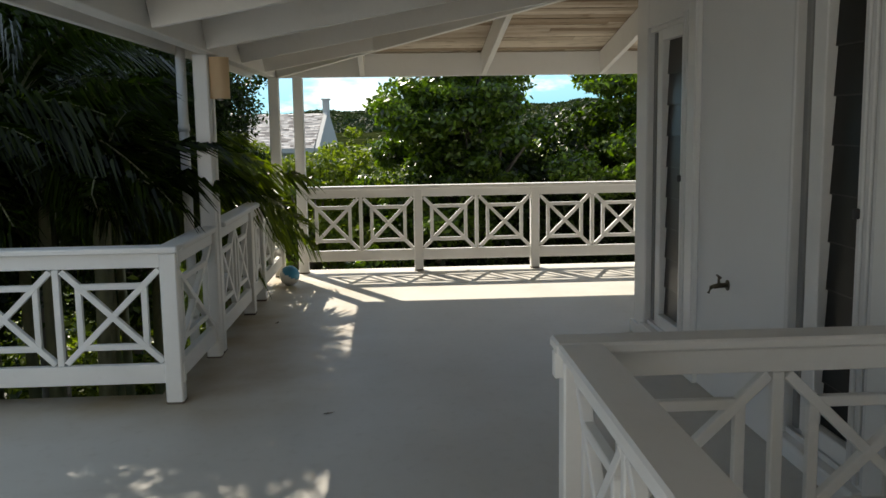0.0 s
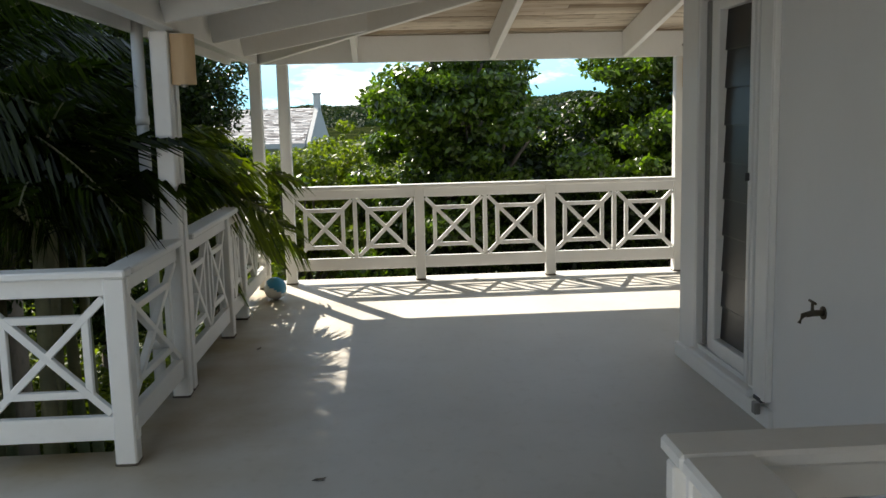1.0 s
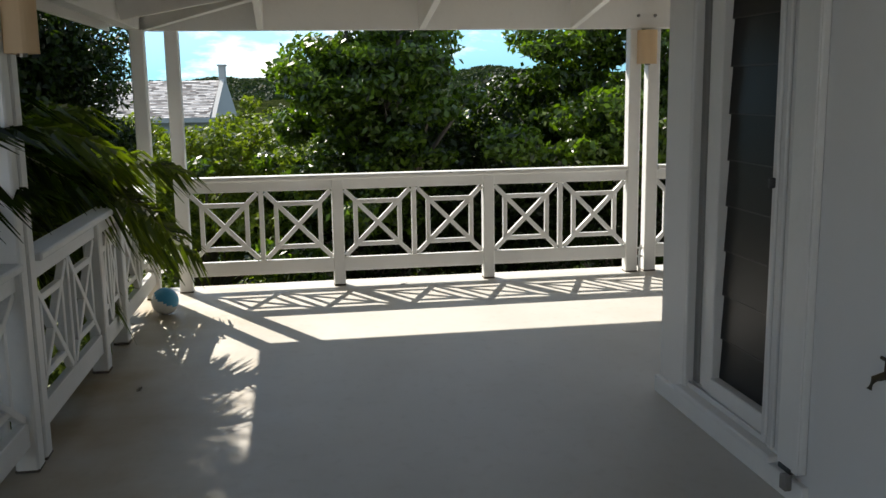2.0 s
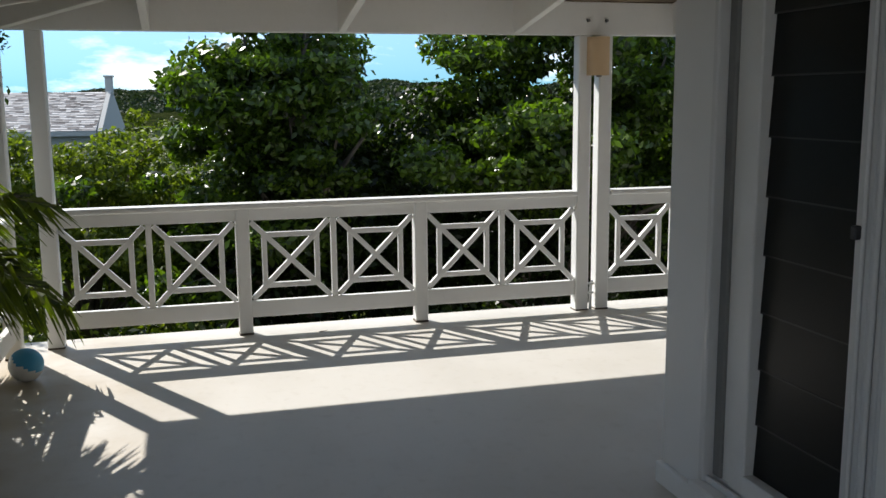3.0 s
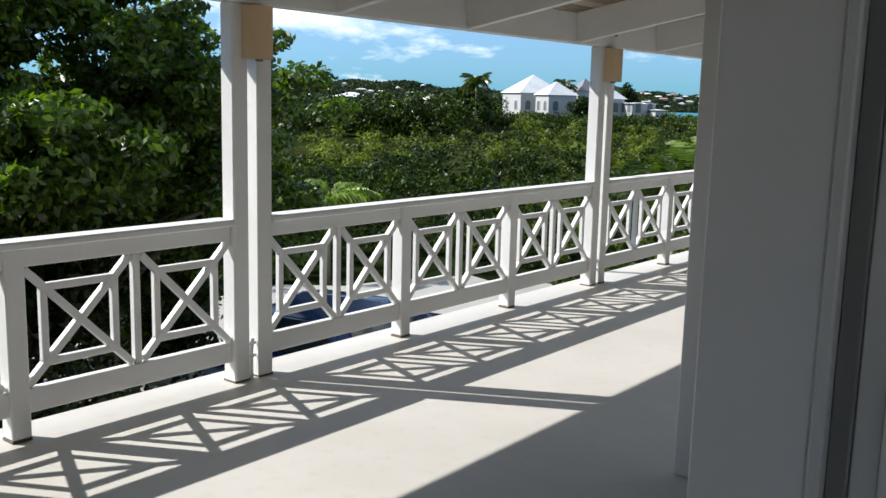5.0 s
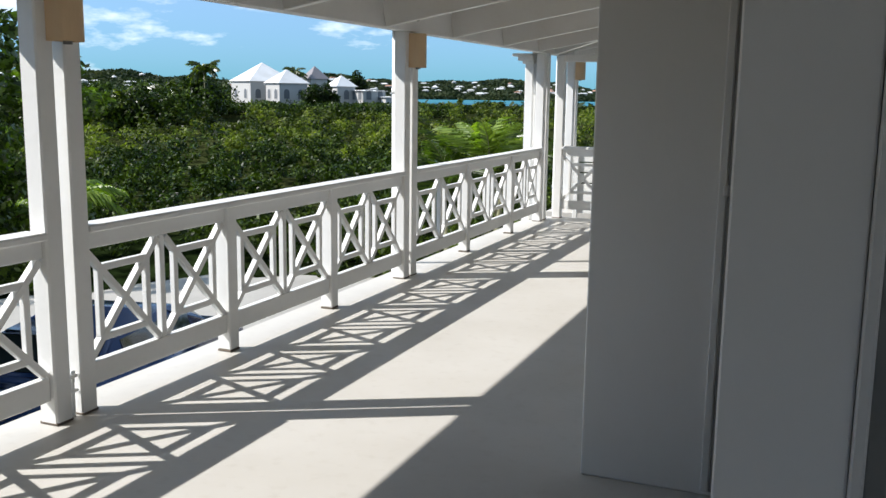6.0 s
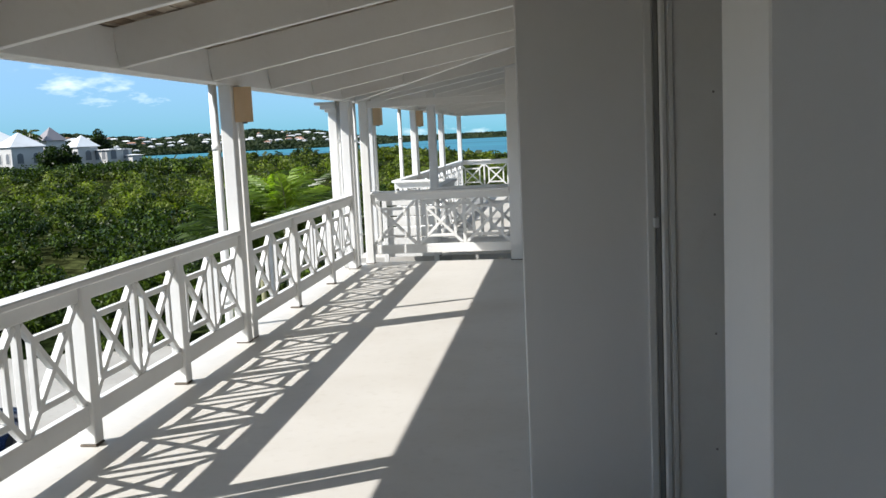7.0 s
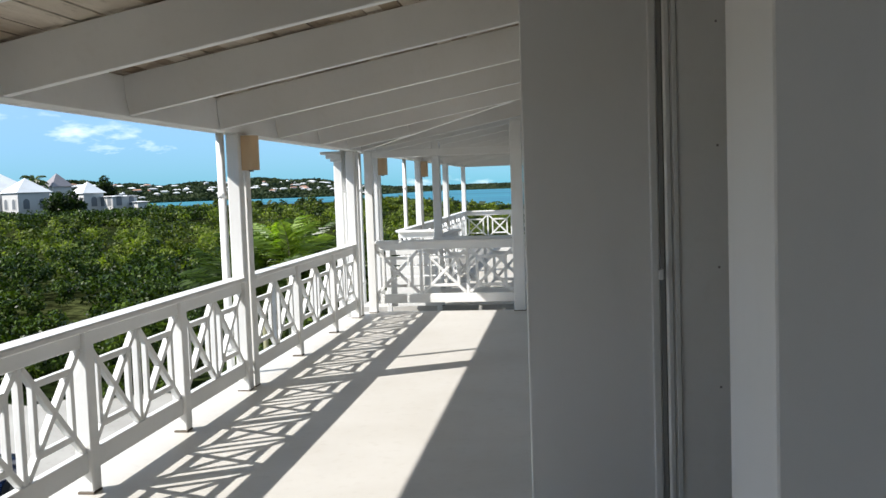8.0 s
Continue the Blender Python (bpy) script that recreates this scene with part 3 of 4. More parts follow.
# ---------------------------------------------------------------- louvred windows with folded storm shutters
def louvre_window(y0, y1, label):
    """A tall louvred window in the opening y0..y1 of the west wall; the folded storm shutter stands on its near side."""
    w = thing("louvre_window", (WX, y0, SILL), 0, label, "window", "louvred windows")
    width, top = y1 - y0, HEAD - SILL
    g, far = 0.035, width - 0.245
    box("frame_side", (g - 0.012, far, 0.03), (g + 0.06, far + 0.095, top - 0.003), WHITE, w, bevel=0.005)
    box("frame_side", (g + 0.006, far + 0.096, 0.03), (g + 0.06, width - 0.085, top - 0.003), WHITE, w, bevel=0.004)
    box("frame_side", (g - 0.012, 0.003, 0.03), (g + 0.06, 0.035, top - 0.003), WHITE, w, bevel=0.005)
    box("frame_head", (g - 0.012, 0.035, top - 0.10), (g + 0.06, far, top - 0.003), WHITE, w)
    box("frame_foot", (g - 0.02, 0.035, 0.03), (g + 0.06, far, 0.11), WHITE, w)
    box("window_sill", (-0.045, -0.09, -0.03), (g + 0.03, width + 0.012, 0.003), WHITE, w, bevel=0.006)
    for z0, z1 in ((0.0035, 0.030), (top - 0.034, top - 0.003)):
        for d in (0.004, 0.040):
            box("shutter_track", (d, 0.002, z0), (d + 0.014, width - 0.002, z1), SHUTTER, w, bevel=0.003)
    n = 9
    step = (top - 0.21) / n
    for k in range(n):
        z = 0.11 + step * (k + 0.5)
        lp = box("louvre_pane", (g + 0.030, 0.037, z - step * 0.55), (g + 0.036, far - 0.002, z + step * 0.55), GLASS, w, turn=pose(0, 0, 0, 0, 3, 0), bevel=0.001)
        half = (far - 0.043) / 2
        box("pane_edge", (-0.0040, -half, -step * 0.55 - 0.005), (0.0040, half, -step * 0.55), EDGE, lp, bevel=0)
    # the shutter's end rail in the far jamb
    box("shutter_rail", (-0.012, width - 0.034, 0.004), (0.050, width - 0.002, top), SHUTTER, w, bevel=0.006)
    # grey strip painted in place of the shaded gap beside the rail
    box("shutter_seal", (0.030, width - 0.084, 0.032), (0.070, width - 0.035, top - 0.036), SLOT_SHADE, w)
    # folded shutter on the near side
    s = thing("storm_shutter", (WX, y0, SILL + 0.02), 0, "folded white metal accordion storm shutter beside the window", "shutter", "storm shutters")
    box("lead_rail", (-0.018, -0.015, 0.0), (0.030, 0.020, top + 0.005), SHUTTER, s, bevel=0.006)
    for k in range(4):
        d = 0.020 if k % 2 else 0.012
        box("shutter_slat", (-d, -0.020 - 0.030 * k - 0.022, 0.002), (-0.001, -0.020 - 0.030 * k, top + 0.004), SHUTTER, s, bevel=0.007)
    box("shutter_cover", (-0.034, -0.300, -0.015), (-0.001, -0.140, top + 0.03), WHITE, s, bevel=0.006)
    box("cover_bead", (-0.044, -0.300, -0.012), (-0.0345, -0.262, top + 0.027), WHITE, s, bevel=0.004)
    box("latch", (-0.042, -0.012, 1.02), (-0.018, 0.010, 1.06), DARK, s, "small dark metal latch")
    box("track_end", (-0.032, -0.235, -0.038), (-0.006, -0.145, -0.016), DARK, s, "dark open end of the shutter track")
    box("hook", (-0.080, -0.288, -0.075), (-0.050, -0.245, -0.016), METAL, s, "small bent metal hook")
    return w


louvre_window(Y3, Y4, "tall white louvred window with grey glass slats beside the veranda")
louvre_window(Y1, Y2, "tall louvred window with dark glass slats behind the landing railing")
# base board
tagged(box("baseboard_bay", (WX - 0.03, 5.80, 0), (WX, WY - 0.002, 0.088), WHITE), "white base board under the window", "baseboard", kind="structure")
# doorway trim on the return wall
dc = thing("storm_shutter", (NX, 7.34, 0.0), 0, "folded white storm shutter and casing beside the alcove", "shutter", "storm shutters")
box("shutter_rail", (-0.016, -0.002, 0.02), (0.0, 0.030, 2.25), SHUTTER, dc, bevel=0.006)
# grey strip in place of the shaded slot beside the casing
box("shutter_seal", (-0.014, -0.023, 0.02), (0.0, -0.003, 2.25), SLOT_SHADE, dc)
box("casing", (-0.022, -0.34, 0.0), (0.0, -0.024, 2.32), WHITE, dc, bevel=0.006)
for k in range(2):
    box("moulding", (-0.030, -0.048 - 0.026 * k, 0.01), (-0.0225, -0.030 - 0.026 * k, 2.3), SHUTTER, dc, bevel=0.005)
for z in (0.3, 0.75, 1.2, 1.65, 2.1):
    box("screw", (-0.0245, -0.220, z - 0.004), (-0.0215, -0.212, z + 0.004), METAL, dc, bevel=0.001)
box("latch", (-0.055, -0.012, 1.16), (-0.03, 0.008, 1.20), SHUTTER, dc, "pale metal latch")


# ---------------------------------------------------------------- lamps, tap, ball
def veranda_lamp(x, y, rz):
    """A tan half-round shade on the inner side of a post pair."""
    t = thing("veranda_lamp", (x, y, 1.71), rz, "tan half-round lamp shade fixed to white veranda posts", "lamp", "veranda lamps")
    bm = bmesh.new()
    pts = [(-0.072, 0.0)] + [(-0.072 * math.cos(a), -0.055 - 0.06 * math.sin(a)) for a in np.linspace(0, math.pi, 13)] + [(0.072, 0.0)]
    lo = [bm.verts.new((px, py, 0.0)) for px, py in pts]
    hi = [bm.verts.new((px, py, 0.265)) for px, py in pts]
    for i in range(len(pts) - 1):
        bm.faces.new((lo[i], lo[i + 1], hi[i + 1], hi[i]))
    bm.faces.new(hi)
    bm.faces.new((lo[0], hi[0], hi[-1], lo[-1]))
    bmesh.ops.recalc_face_normals(bm, faces=bm.faces)
    part("shade", bm, LAMP, t)
    box("back_plate", (-0.05, 0.0005, 0.02), (0.05, 0.0015, 0.24), METAL, t, "grey metal back plate")
    v, f = tube([(0, -0.05, -0.012), (0, -0.05, 0.02)], [0.02, 0.02], 10)
    from_arrays("bulb_holder", v, f, METAL, t)
    return t


veranda_lamp(3.39, YF - 0.052, 0)
veranda_lamp(7.135, YF - 0.052, 0)
veranda_lamp(12.425, YF - 0.052, 0)
veranda_lamp(16.175, YF - 0.052, 0)
veranda_lamp(-0.55, 6.84, 90)
for x in (3.32, 3.46, 7.065, 7.205):
    b = thing("beam_bolt", (x, YB - 0.012, 2.09), 0, "dark bolt head through the white beam", "bolt", "beam bolts")
    v, f = tube([(0, 0.002, 0), (0, -0.014, 0)], [0.013, 0.011], 8)
    from_arrays("bolt_head", v, f, METAL, b)


def downpipe(x, y):
    t = thing("downpipe", (x, y, -2.9), 0, "round white painted rainwater pipe behind the posts", "downpipe", "downpipes")
    v, f = tube([(0, 0, 0), (0, 0, 5.0)], [0.034, 0.034], 14)
    from_arrays("pipe", v, f, WHITE, t, smooth=True)
    for z in (3.1, 4.4):
        v, f = tube([(0, 0, z), (0, 0, z + 0.05)], [0.039, 0.039], 14)
        from_arrays("collar", v, f, WHITE, t, smooth=True)


downpipe(7.66, YF + 0.34)
downpipe(11.06, YF + 0.112)
downpipe(12.95, YF + 0.34)
downpipe(16.7, YF + 0.34)
downpipe(-0.80, 7.10)

for x in (3.39, 7.135):
    c = thing("cable_clip", (x, YF - 0.02, 0.0), 0, "white cable clips and conduit between two posts", "clip", "cable clips")
    v, f = tube([(0, 0, 0.0), (0, 0, 0.16), (0.012, 0, 0.22)], [0.012, 0.012, 0.010], 8)
    from_arrays("conduit", v, f, WHITE, c, smooth=True)
    for z in (0.12, 0.19):
        box("clip", (-0.024, -0.02, z), (0.024, 0.004, z + 0.014), WHITE, c)

tp = thing("garden_tap", (WX, 5.34, 0.665), 0, "dark weathered brass garden tap on the white wall", "tap")
for name, p, r in (("body", [(0, 0, 0), (-0.05, 0, 0), (-0.075, 0, -0.005)], [0.013, 0.014, 0.012]), ("spout", [(-0.06, 0, 0), (-0.09, 0, -0.008), (-0.105, 0, -0.04)], [0.011, 0.011, 0.009]), ("spindle", [(-0.05, 0, 0.0), (-0.05, 0, 0.045)], [0.008, 0.006]), ("handle", [(-0.05, -0.028, 0.045), (-0.05, 0.028, 0.05)], [0.006, 0.006])):
    v, f = tube(p, r, 8)
    from_arrays(name, v, f, BRASS, tp, smooth=True)
v, f = tube([(0.0, 0, 0), (-0.006, 0, 0)], [0.028, 0.028], 12)
from_arrays("flange", v, f, BRASS, tp)

ball = thing("ball", (-0.385, 9.47, 0.0), 0, "small ball, white below and blue above, on the floor", "ball")
bm = bmesh.new()
bmesh.ops.create_uvsphere(bm, u_segments=28, v_segments=18, radius=0.095)
bmesh.ops.translate(bm, vec=(0, 0, 0.095), verts=bm.verts)
top_bm = bm.copy()
def is_blue(f):
    return (f.calc_center_median() - Vector((0, 0, 0.095))).dot(Vector((0.5, -0.2, 0.84))) > 0.022
bmesh.ops.delete(bm, geom=[f for f in bm.faces if is_blue(f)], context="FACES")
bmesh.ops.delete(top_bm, geom=[f for f in top_bm.faces if not is_blue(f)], context="FACES")
part("body", bm, BALLW, ball, smooth=True)
part("panel", top_bm, BALLB, ball, "blue panel", smooth=True)


# ---------------------------------------------------------------- land, sea and distance
SEA_Z = -7.0


def hill(b):
    """Height in metres of the far skyline by bearing, degrees clockwise from +y."""
    h = 23 + 6 * math.sin(b * 0.21) + 4 * math.sin(b * 0.53 + 1) + 2.5 * math.sin(b * 1.7) + 1.5 * noise.noise((b * 3.1, 0, 0))
    h *= 1 - 0.45 * max(0.0, 1 - abs((b + 180) % 360 - 180) / 22.0)
    if 50 < b < 140:
        k = min(1.0, max(0.0, (b - 75.0) / 4.5))
        h = h * (1 - 0.28 * min(1.0, max(0.0, (b - 56) / 5.0))) * (1 - k) * 1.07 + 3.0 * k
    return h


def shore(b):
    """Distance of the far shore across the bay."""
    return 1230 + 500 * min(1.0, max(0.0, (b - 78) / 4.0))


def land(r, b):
    """Height of the land at r metres from the house."""
    rise = min(1.0, max(0.0, (b - 36) / 12.0)) * min(1.0, max(0.0, (84 - b) / 6.0))
    z = -2.9 + (rise * 3.9 - 2.6) * min(r, 350) / 350 + 0.5 * noise.noise((r * math.sin(radians(b)) * 0.03, r * math.cos(radians(b)) * 0.03, 0)) * min(1, r / 40)
    if 62 < b < 170:
        k = min(1, (b - 62) / 6.0)
        if 280 < r <= shore(b):
            z = z * (1 - k) + (SEA_Z - 4) * k
    if r >= 620:
        k = min(1.0, max(0.0, (r - shore(b)) / 330.0 if 62 < b < 170 else (r - 700) / 700.0))
        k = k ** 0.6 if 62 < b < 170 else k * k * (3 - 2 * k)
        base = z if not 62 < b < 170 else SEA_Z - 4
        z = base * (1 - k) + hill(b) * k + (5 * noise.noise((r * 0.012, b * 0.4, 3)) if r < 1500 and b < 78 else 0) * k
    return z


rs = [0, 6, 12, 18, 25, 34, 45, 60, 80, 105, 135, 170, 210, 250, 280, 300, 350, 420, 520, 620, 700, 780, 860, 940, 1020, 1100, 1200, 1230, 1240, 1255, 1280, 1320, 1380, 1450, 1560, 1650, 1730, 1740, 1760, 1820, 1920, 2100, 2400]
nb = 360
verts, faces = [(0, 0, -2.9)], []
for r in rs[1:]:
    for k in range(nb):
        b = k * 360 / nb
        verts.append((r * math.sin(radians(b)), r * math.cos(radians(b)), land(r, b)))
for k in range(nb):
    faces.append((0, 1 + (k + 1) % nb, 1 + k))
for i in range(len(rs) - 2):
    for k in range(nb):
        p, q = 1 + i * nb + k, 1 + i * nb + (k + 1) % nb
        faces.append((p, q, q + nb, p + nb))
tagged(from_arrays("ground", verts, faces, SOIL, smooth=True), "green scrub land running to low hills", "ground", kind="structure")
n = 96
verts = [(4500 * math.sin(2 * math.pi * k / n), 4500 * math.cos(2 * math.pi * k / n), SEA_Z) for k in range(n)]
tagged(from_arrays("water", verts, [tuple(range(n))[::-1]], SEA), "turquoise and deep blue sea", "sea", kind="structure")

rng = np.random.default_rng(11)


def leaves(lumps, count, size, seed, flat=0.4, shell=0.55, aspect=0.55):
    """Loose leaves on the outsides of soft lumps (x, y, z, rx, ry, rz): vertices and faces of one quad a leaf."""
    g = np.random.default_rng(seed)
    L = np.array(lumps, float)
    wgt = (L[:, 3] * L[:, 4] + L[:, 3] * L[:, 5] + L[:, 4] * L[:, 5])
    pick = g.choice(len(L), count, p=wgt / wgt.sum())
    d = g.normal(size=(count, 3))
    d /= np.linalg.norm(d, axis=1)[:, None]
    rad = shell + (1 - shell) * g.random(count) ** 0.6 + 0.12 * g.normal(size=count)
    c = L[pick, :3] + d * L[pick, 3:] * rad[:, None]
    nrm = d * 0.6 + g.normal(size=(count, 3)) * 0.7 + np.array([0, 0, flat])
    nrm /= np.linalg.norm(nrm, axis=1)[:, None]
    u = np.cross(nrm, g.normal(size=(count, 3)))
    u /= np.linalg.norm(u, axis=1)[:, None]
    v = np.cross(nrm, u)
    s = (size * g.uniform(0.6, 1.35, count))[:, None]
    a, w = u * s, v * s * aspect
    bend = nrm * s * 0.18
    verts = np.stack([c - a, c + w * 0.9 - bend * 0.0 + a * 0.1, c + a - bend, c - w * 0.9 + a * 0.1], 1).reshape(-1, 3)
    faces = np.arange(count * 4).reshape(-1, 4)
    return verts, faces


def fast_mesh(name, verts, mat, parent=None):
    """One mesh of loose quads, four vertices each."""
    me = bpy.data.meshes.new(name)
    n = len(verts)
    me.vertices.add(n)
    me.vertices.foreach_set("co", np.ascontiguousarray(verts, dtype=np.float32).ravel())
    me.loops.add(n)
    me.loops.foreach_set("vertex_index", np.arange(n, dtype=np.int32))
    me.polygons.add(n // 4)
    me.polygons.foreach_set("loop_start", np.arange(0, n, 4, dtype=np.int32))
    me.update(calc_edges=True)
    me.materials.append(mat)
    ob = new(name, me)
    ob.parent = parent
    return ob


def lumps_in(centre, spread, count, r0, r1, seed):
    g = random.Random(seed)
    out = []
    for _ in range(count):
        while True:
            p = [g.uniform(-1, 1) for _ in range(3)]
            if sum(q * q for q in p) < 1:
                break
        r = g.uniform(r0, r1)
        out.append((centre[0] + p[0] * spread[0], centre[1] + p[1] * spread[1], centre[2] + p[2] * spread[2], r, r * g.uniform(0.8, 1.2), r * g.uniform(0.6, 0.9)))
    return out


def boughs(centre, spread, count, per, seed, r0=0.16, r1=0.42, reach=0.42):
    """Lumps of foliage gathered on boughs: clumps of small flattened tufts on the outside of a crown, with gaps between them."""
    g = random.Random(seed)
    out = []
    for _ in range(count):
        while True:
            p = Vector([g.uniform(-1, 1) for _ in range(3)])
            if 0.45 < p.length < 1 and p.z > -0.75:
                break
        size = g.uniform(0.6, 1.3)
        for _ in range(per):
            q = Vector([g.gauss(0, reach) * size for _ in range(3)])
            r = g.uniform(r0, r1) * size
            out.append((centre[0] + p.x * spread[0] + q.x, centre[1] + p.y * spread[1] + q.y, centre[2] + p.z * spread[2] + q.z * 0.6, r, r * g.uniform(0.8, 1.2), r * g.uniform(0.4, 0.7)))
    return out


def tree(base, lumps, count, size, mat, seed, label, trunk=0.16):
    g = random.Random(seed)
    t = thing("tree", base, 0, label, "tree", "trees beside the veranda")
    b = Vector(base)
    cz = sum(q[2] for q in lumps) / len(lumps)
    fork = Vector((0, 0, max(1.2, (cz - b.z) * 0.45)))
    tv, tf = [], []
    def add(points, radii, sides=7):
        v, f = tube(points, radii, sides)
        k = len(tv)
        tv.extend(v)
        tf.extend(tuple(i + k for i in q) for q in f)
    add([(0, 0, 0), (g.uniform(-0.1, 0.1), g.uniform(-0.1, 0.1), fork.z * 0.5), fork], [trunk * 1.3, trunk, trunk * 0.8], 9)
    for q in lumps[::max(2, len(lumps) // 26)]:
        e = Vector(q[:3]) - b
        mid = fork.lerp(e, 0.5) + Vector((g.uniform(-0.2, 0.2), g.uniform(-0.2, 0.2), 0.25))
        add([fork - Vector((0, 0, 0.2)), mid, e], [trunk * 0.5, trunk * 0.28, 0.012])
    from_arrays("trunk", tv, tf, BARK, t, smooth=True)
    v, f = leaves(lumps, count, size, seed)
    fast_mesh("crown", v - np.array(b), mat, t)
    return t



def grown(x, y):
    return land(math.hypot(x, y), math.degrees(math.atan2(x, y)) % 360)


tree((1.9, 17.0, -3.0), boughs((1.95, 17.0, 1.4), (0.9, 1.3, 2.1), 24, 7, 1, reach=0.34) + boughs((1.1, 16.8, 0.3), (0.6, 1.0, 1.2), 9, 6, 41), 52000, 0.060, LEAF, 1, "dense dark green broad-leaved tree behind the railing")
tree((6.6, 17.0, -3.0), boughs((6.4, 16.5, 1.5), (1.75, 1.3, 2.0), 28, 7, 2) + boughs((6.1, 16.2, 2.8), (1.1, 1.0, 0.8), 9, 6, 42) + boughs((4.85, 15.6, 0.75), (0.45, 0.4, 0.6), 5, 6, 45) + boughs((8.2, 16.6, 0.4), (0.8, 1.0, 1.3), 10, 7, 46), 86000, 0.060, LEAF, 2, "dense dark green broad-leaved tree with a wide crown")
tree((4.1, 18.2, -3.0), boughs((4.0, 18.4, -0.1), (1.3, 0.9, 1.2), 14, 6, 3), 28000, 0.060, LEAF, 3, "lower dark tree filling the gap between two crowns")
tree((-0.9, 18.2, -3.0), boughs((-1.1, 18.5, -0.2), (2.0, 1.4, 0.9), 24, 6, 5) + boughs((0.4, 17.8, -0.3), (0.8, 0.8, 0.8), 9, 6, 15), 44000, 0.052, LEAFY, 5, "sunlit yellow-green shrub tree beyond the railing", 0.1)
# leaf colour of these shrubs is darkened to hold the shade under the crowns
tree((2.6, 14.2, -3.0), lumps_in((2.4, 14.2, -1.9), (3.4, 0.8, 0.7), 18, 0.5, 0.8, 6), 26000, 0.065, DEEPSHADE, 6, "undergrowth below the deck, leaf colour darkened for shade", 0.08)
tree((2.2, 16.9, -3.0), lumps_in((2.3, 17.3, -0.4), (1.6, 0.9, 1.7), 22, 0.6, 0.9, 21), 30000, 0.065, DEEPSHADE, 21, "shrub under the tree crowns, leaf colour darkened for shade", 0.08)
tree((5.8, 16.9, -3.0), lumps_in((5.4, 17.3, -0.3), (2.2, 0.9, 1.9), 26, 0.6, 0.9, 22), 36000, 0.065, DEEPSHADE, 22, "shrub under the tree crowns, leaf colour darkened for shade", 0.08)
tree((8.3, 18.6, -3.0), lumps_in((8.3, 18.6, -1.2), (0.7, 1.1, 1.3), 18, 0.5, 0.8, 24), 26000, 0.060, DEEPSHADE, 24, "shrub at the edge of the drive, leaf colour darkened for shade", 0.08)
# trees west of the house, with their shade put into the leaf colour
tree((-3.0, 13.7, -3.0), lumps_in((-3.0, 13.7, 0.9), (1.1, 0.8, 2.0), 22, 0.5, 0.75, 13) + lumps_in((-2.5, 13.5, 2.5), (0.7, 0.5, 0.8), 8, 0.4, 0.6, 16), 50000, 0.050, DEEPSHADE, 13, "leafy tree filling the gap beyond the corner, colour darkened for shade")
tree((-5.0, 13.2, -3.0), lumps_in((-4.9, 13.2, 1.5), (1.1, 1.0, 2.4), 22, 0.6, 0.85, 14), 52000, 0.050, DEEPSHADE, 14, "leafy tree behind the palms, colour darkened for shade")
# upper crown, out of view, is placed to shade the floor
tree((-3.4, 11.5, -3.0), lumps_in((-3.4, 11.5, 3.6), (0.55, 1.0, 2.8), 24, 0.5, 0.8, 10), 80000, 0.050, DEEPSHADE, 10, "tall leafy tree close to the side railing, colour darkened for shade")
# crown added above the visible height to keep sun off the floor
tree((-3.9, 6.9, -3.0), lumps_in((-3.6, 7.0, 4.5), (1.1, 1.2, 0.9), 22, 0.55, 0.85, 12), 46000, 0.055, DEEPSHADE, 12, "unseen tree crown above the palms, added to shade the floor")
tree((-5.2, 9.8, -3.0), lumps_in((-4.9, 9.4, 1.8), (1.5, 2.2, 3.4), 34, 0.7, 1.1, 7), 90000, 0.058, DEEPSHADE, 7, "tall leafy tree beside the veranda, colour darkened for shade")
tree((-6.6, 6.0, -3.0), lumps_in((-6.2, 6.8, 1.6), (1.5, 2.2, 3.4), 30, 0.7, 1.1, 8), 60000, 0.065, DEEPSHADE, 8, "tall leafy tree beside the veranda, colour darkened for shade")
tree((-1.7, 14.0, -3.0), lumps_in((-1.85, 14.0, 1.3), (0.55, 0.6, 2.1), 16, 0.35, 0.6, 9), 32000, 0.036, DEEPSHADE, 9, "slim tree with hanging foliage, colour darkened for shade", 0.09)


# ---------------------------------------------------------------- palms
def frond(length, pairs, leaflet, droop, seed, width=0.035):
    """A feather frond along +x, arching up and then down: vertices of loose quads, and its rib."""
    g = np.random.default_rng(seed)
    s = np.linspace(0, 1, 15)
    rib = np.stack([length * s * (1 - 0.18 * droop * s), 0.06 * np.sin(s * 3) * length * 0.3, length * (0.42 * s - (0.30 + 0.45 * droop) * s ** 2)], 1)
    quads = []
    for k in range(pairs):
        u = 0.12 + 0.88 * (k + 0.5) / pairs
        p = np.array([np.interp(u, s, rib[:, j]) for j in range(3)])
        q = np.array([np.interp(min(u + 0.03, 1), s, rib[:, j]) for j in range(3)])
        d = q - p
        d /= np.linalg.norm(d) + 1e-9
        ln = leaflet * (0.45 + 0.55 * math.sin(math.pi * min(1, u * 0.9 + 0.12))) * g.uniform(0.8, 1.1)
        for side in (1, -1):
            out = np.array([-d[1], d[0], 0.0]) * side
            out /= np.linalg.norm(out) + 1e-9
            way = out * g.uniform(0.4, 0.85) + d * g.uniform(0.55, 0.9) + np.array([0, 0, 0.08 + g.uniform(-0.35, 0.22)])
            way /= np.linalg.norm(way)
            m = p + way * ln * 0.5
            e = m + (way * 0.55 + np.array([0, 0, -0.85 - g.uniform(0, 0.6)])) * ln * 0.5
            wv = np.cross(way, np.array([0, 0, 1.0]))
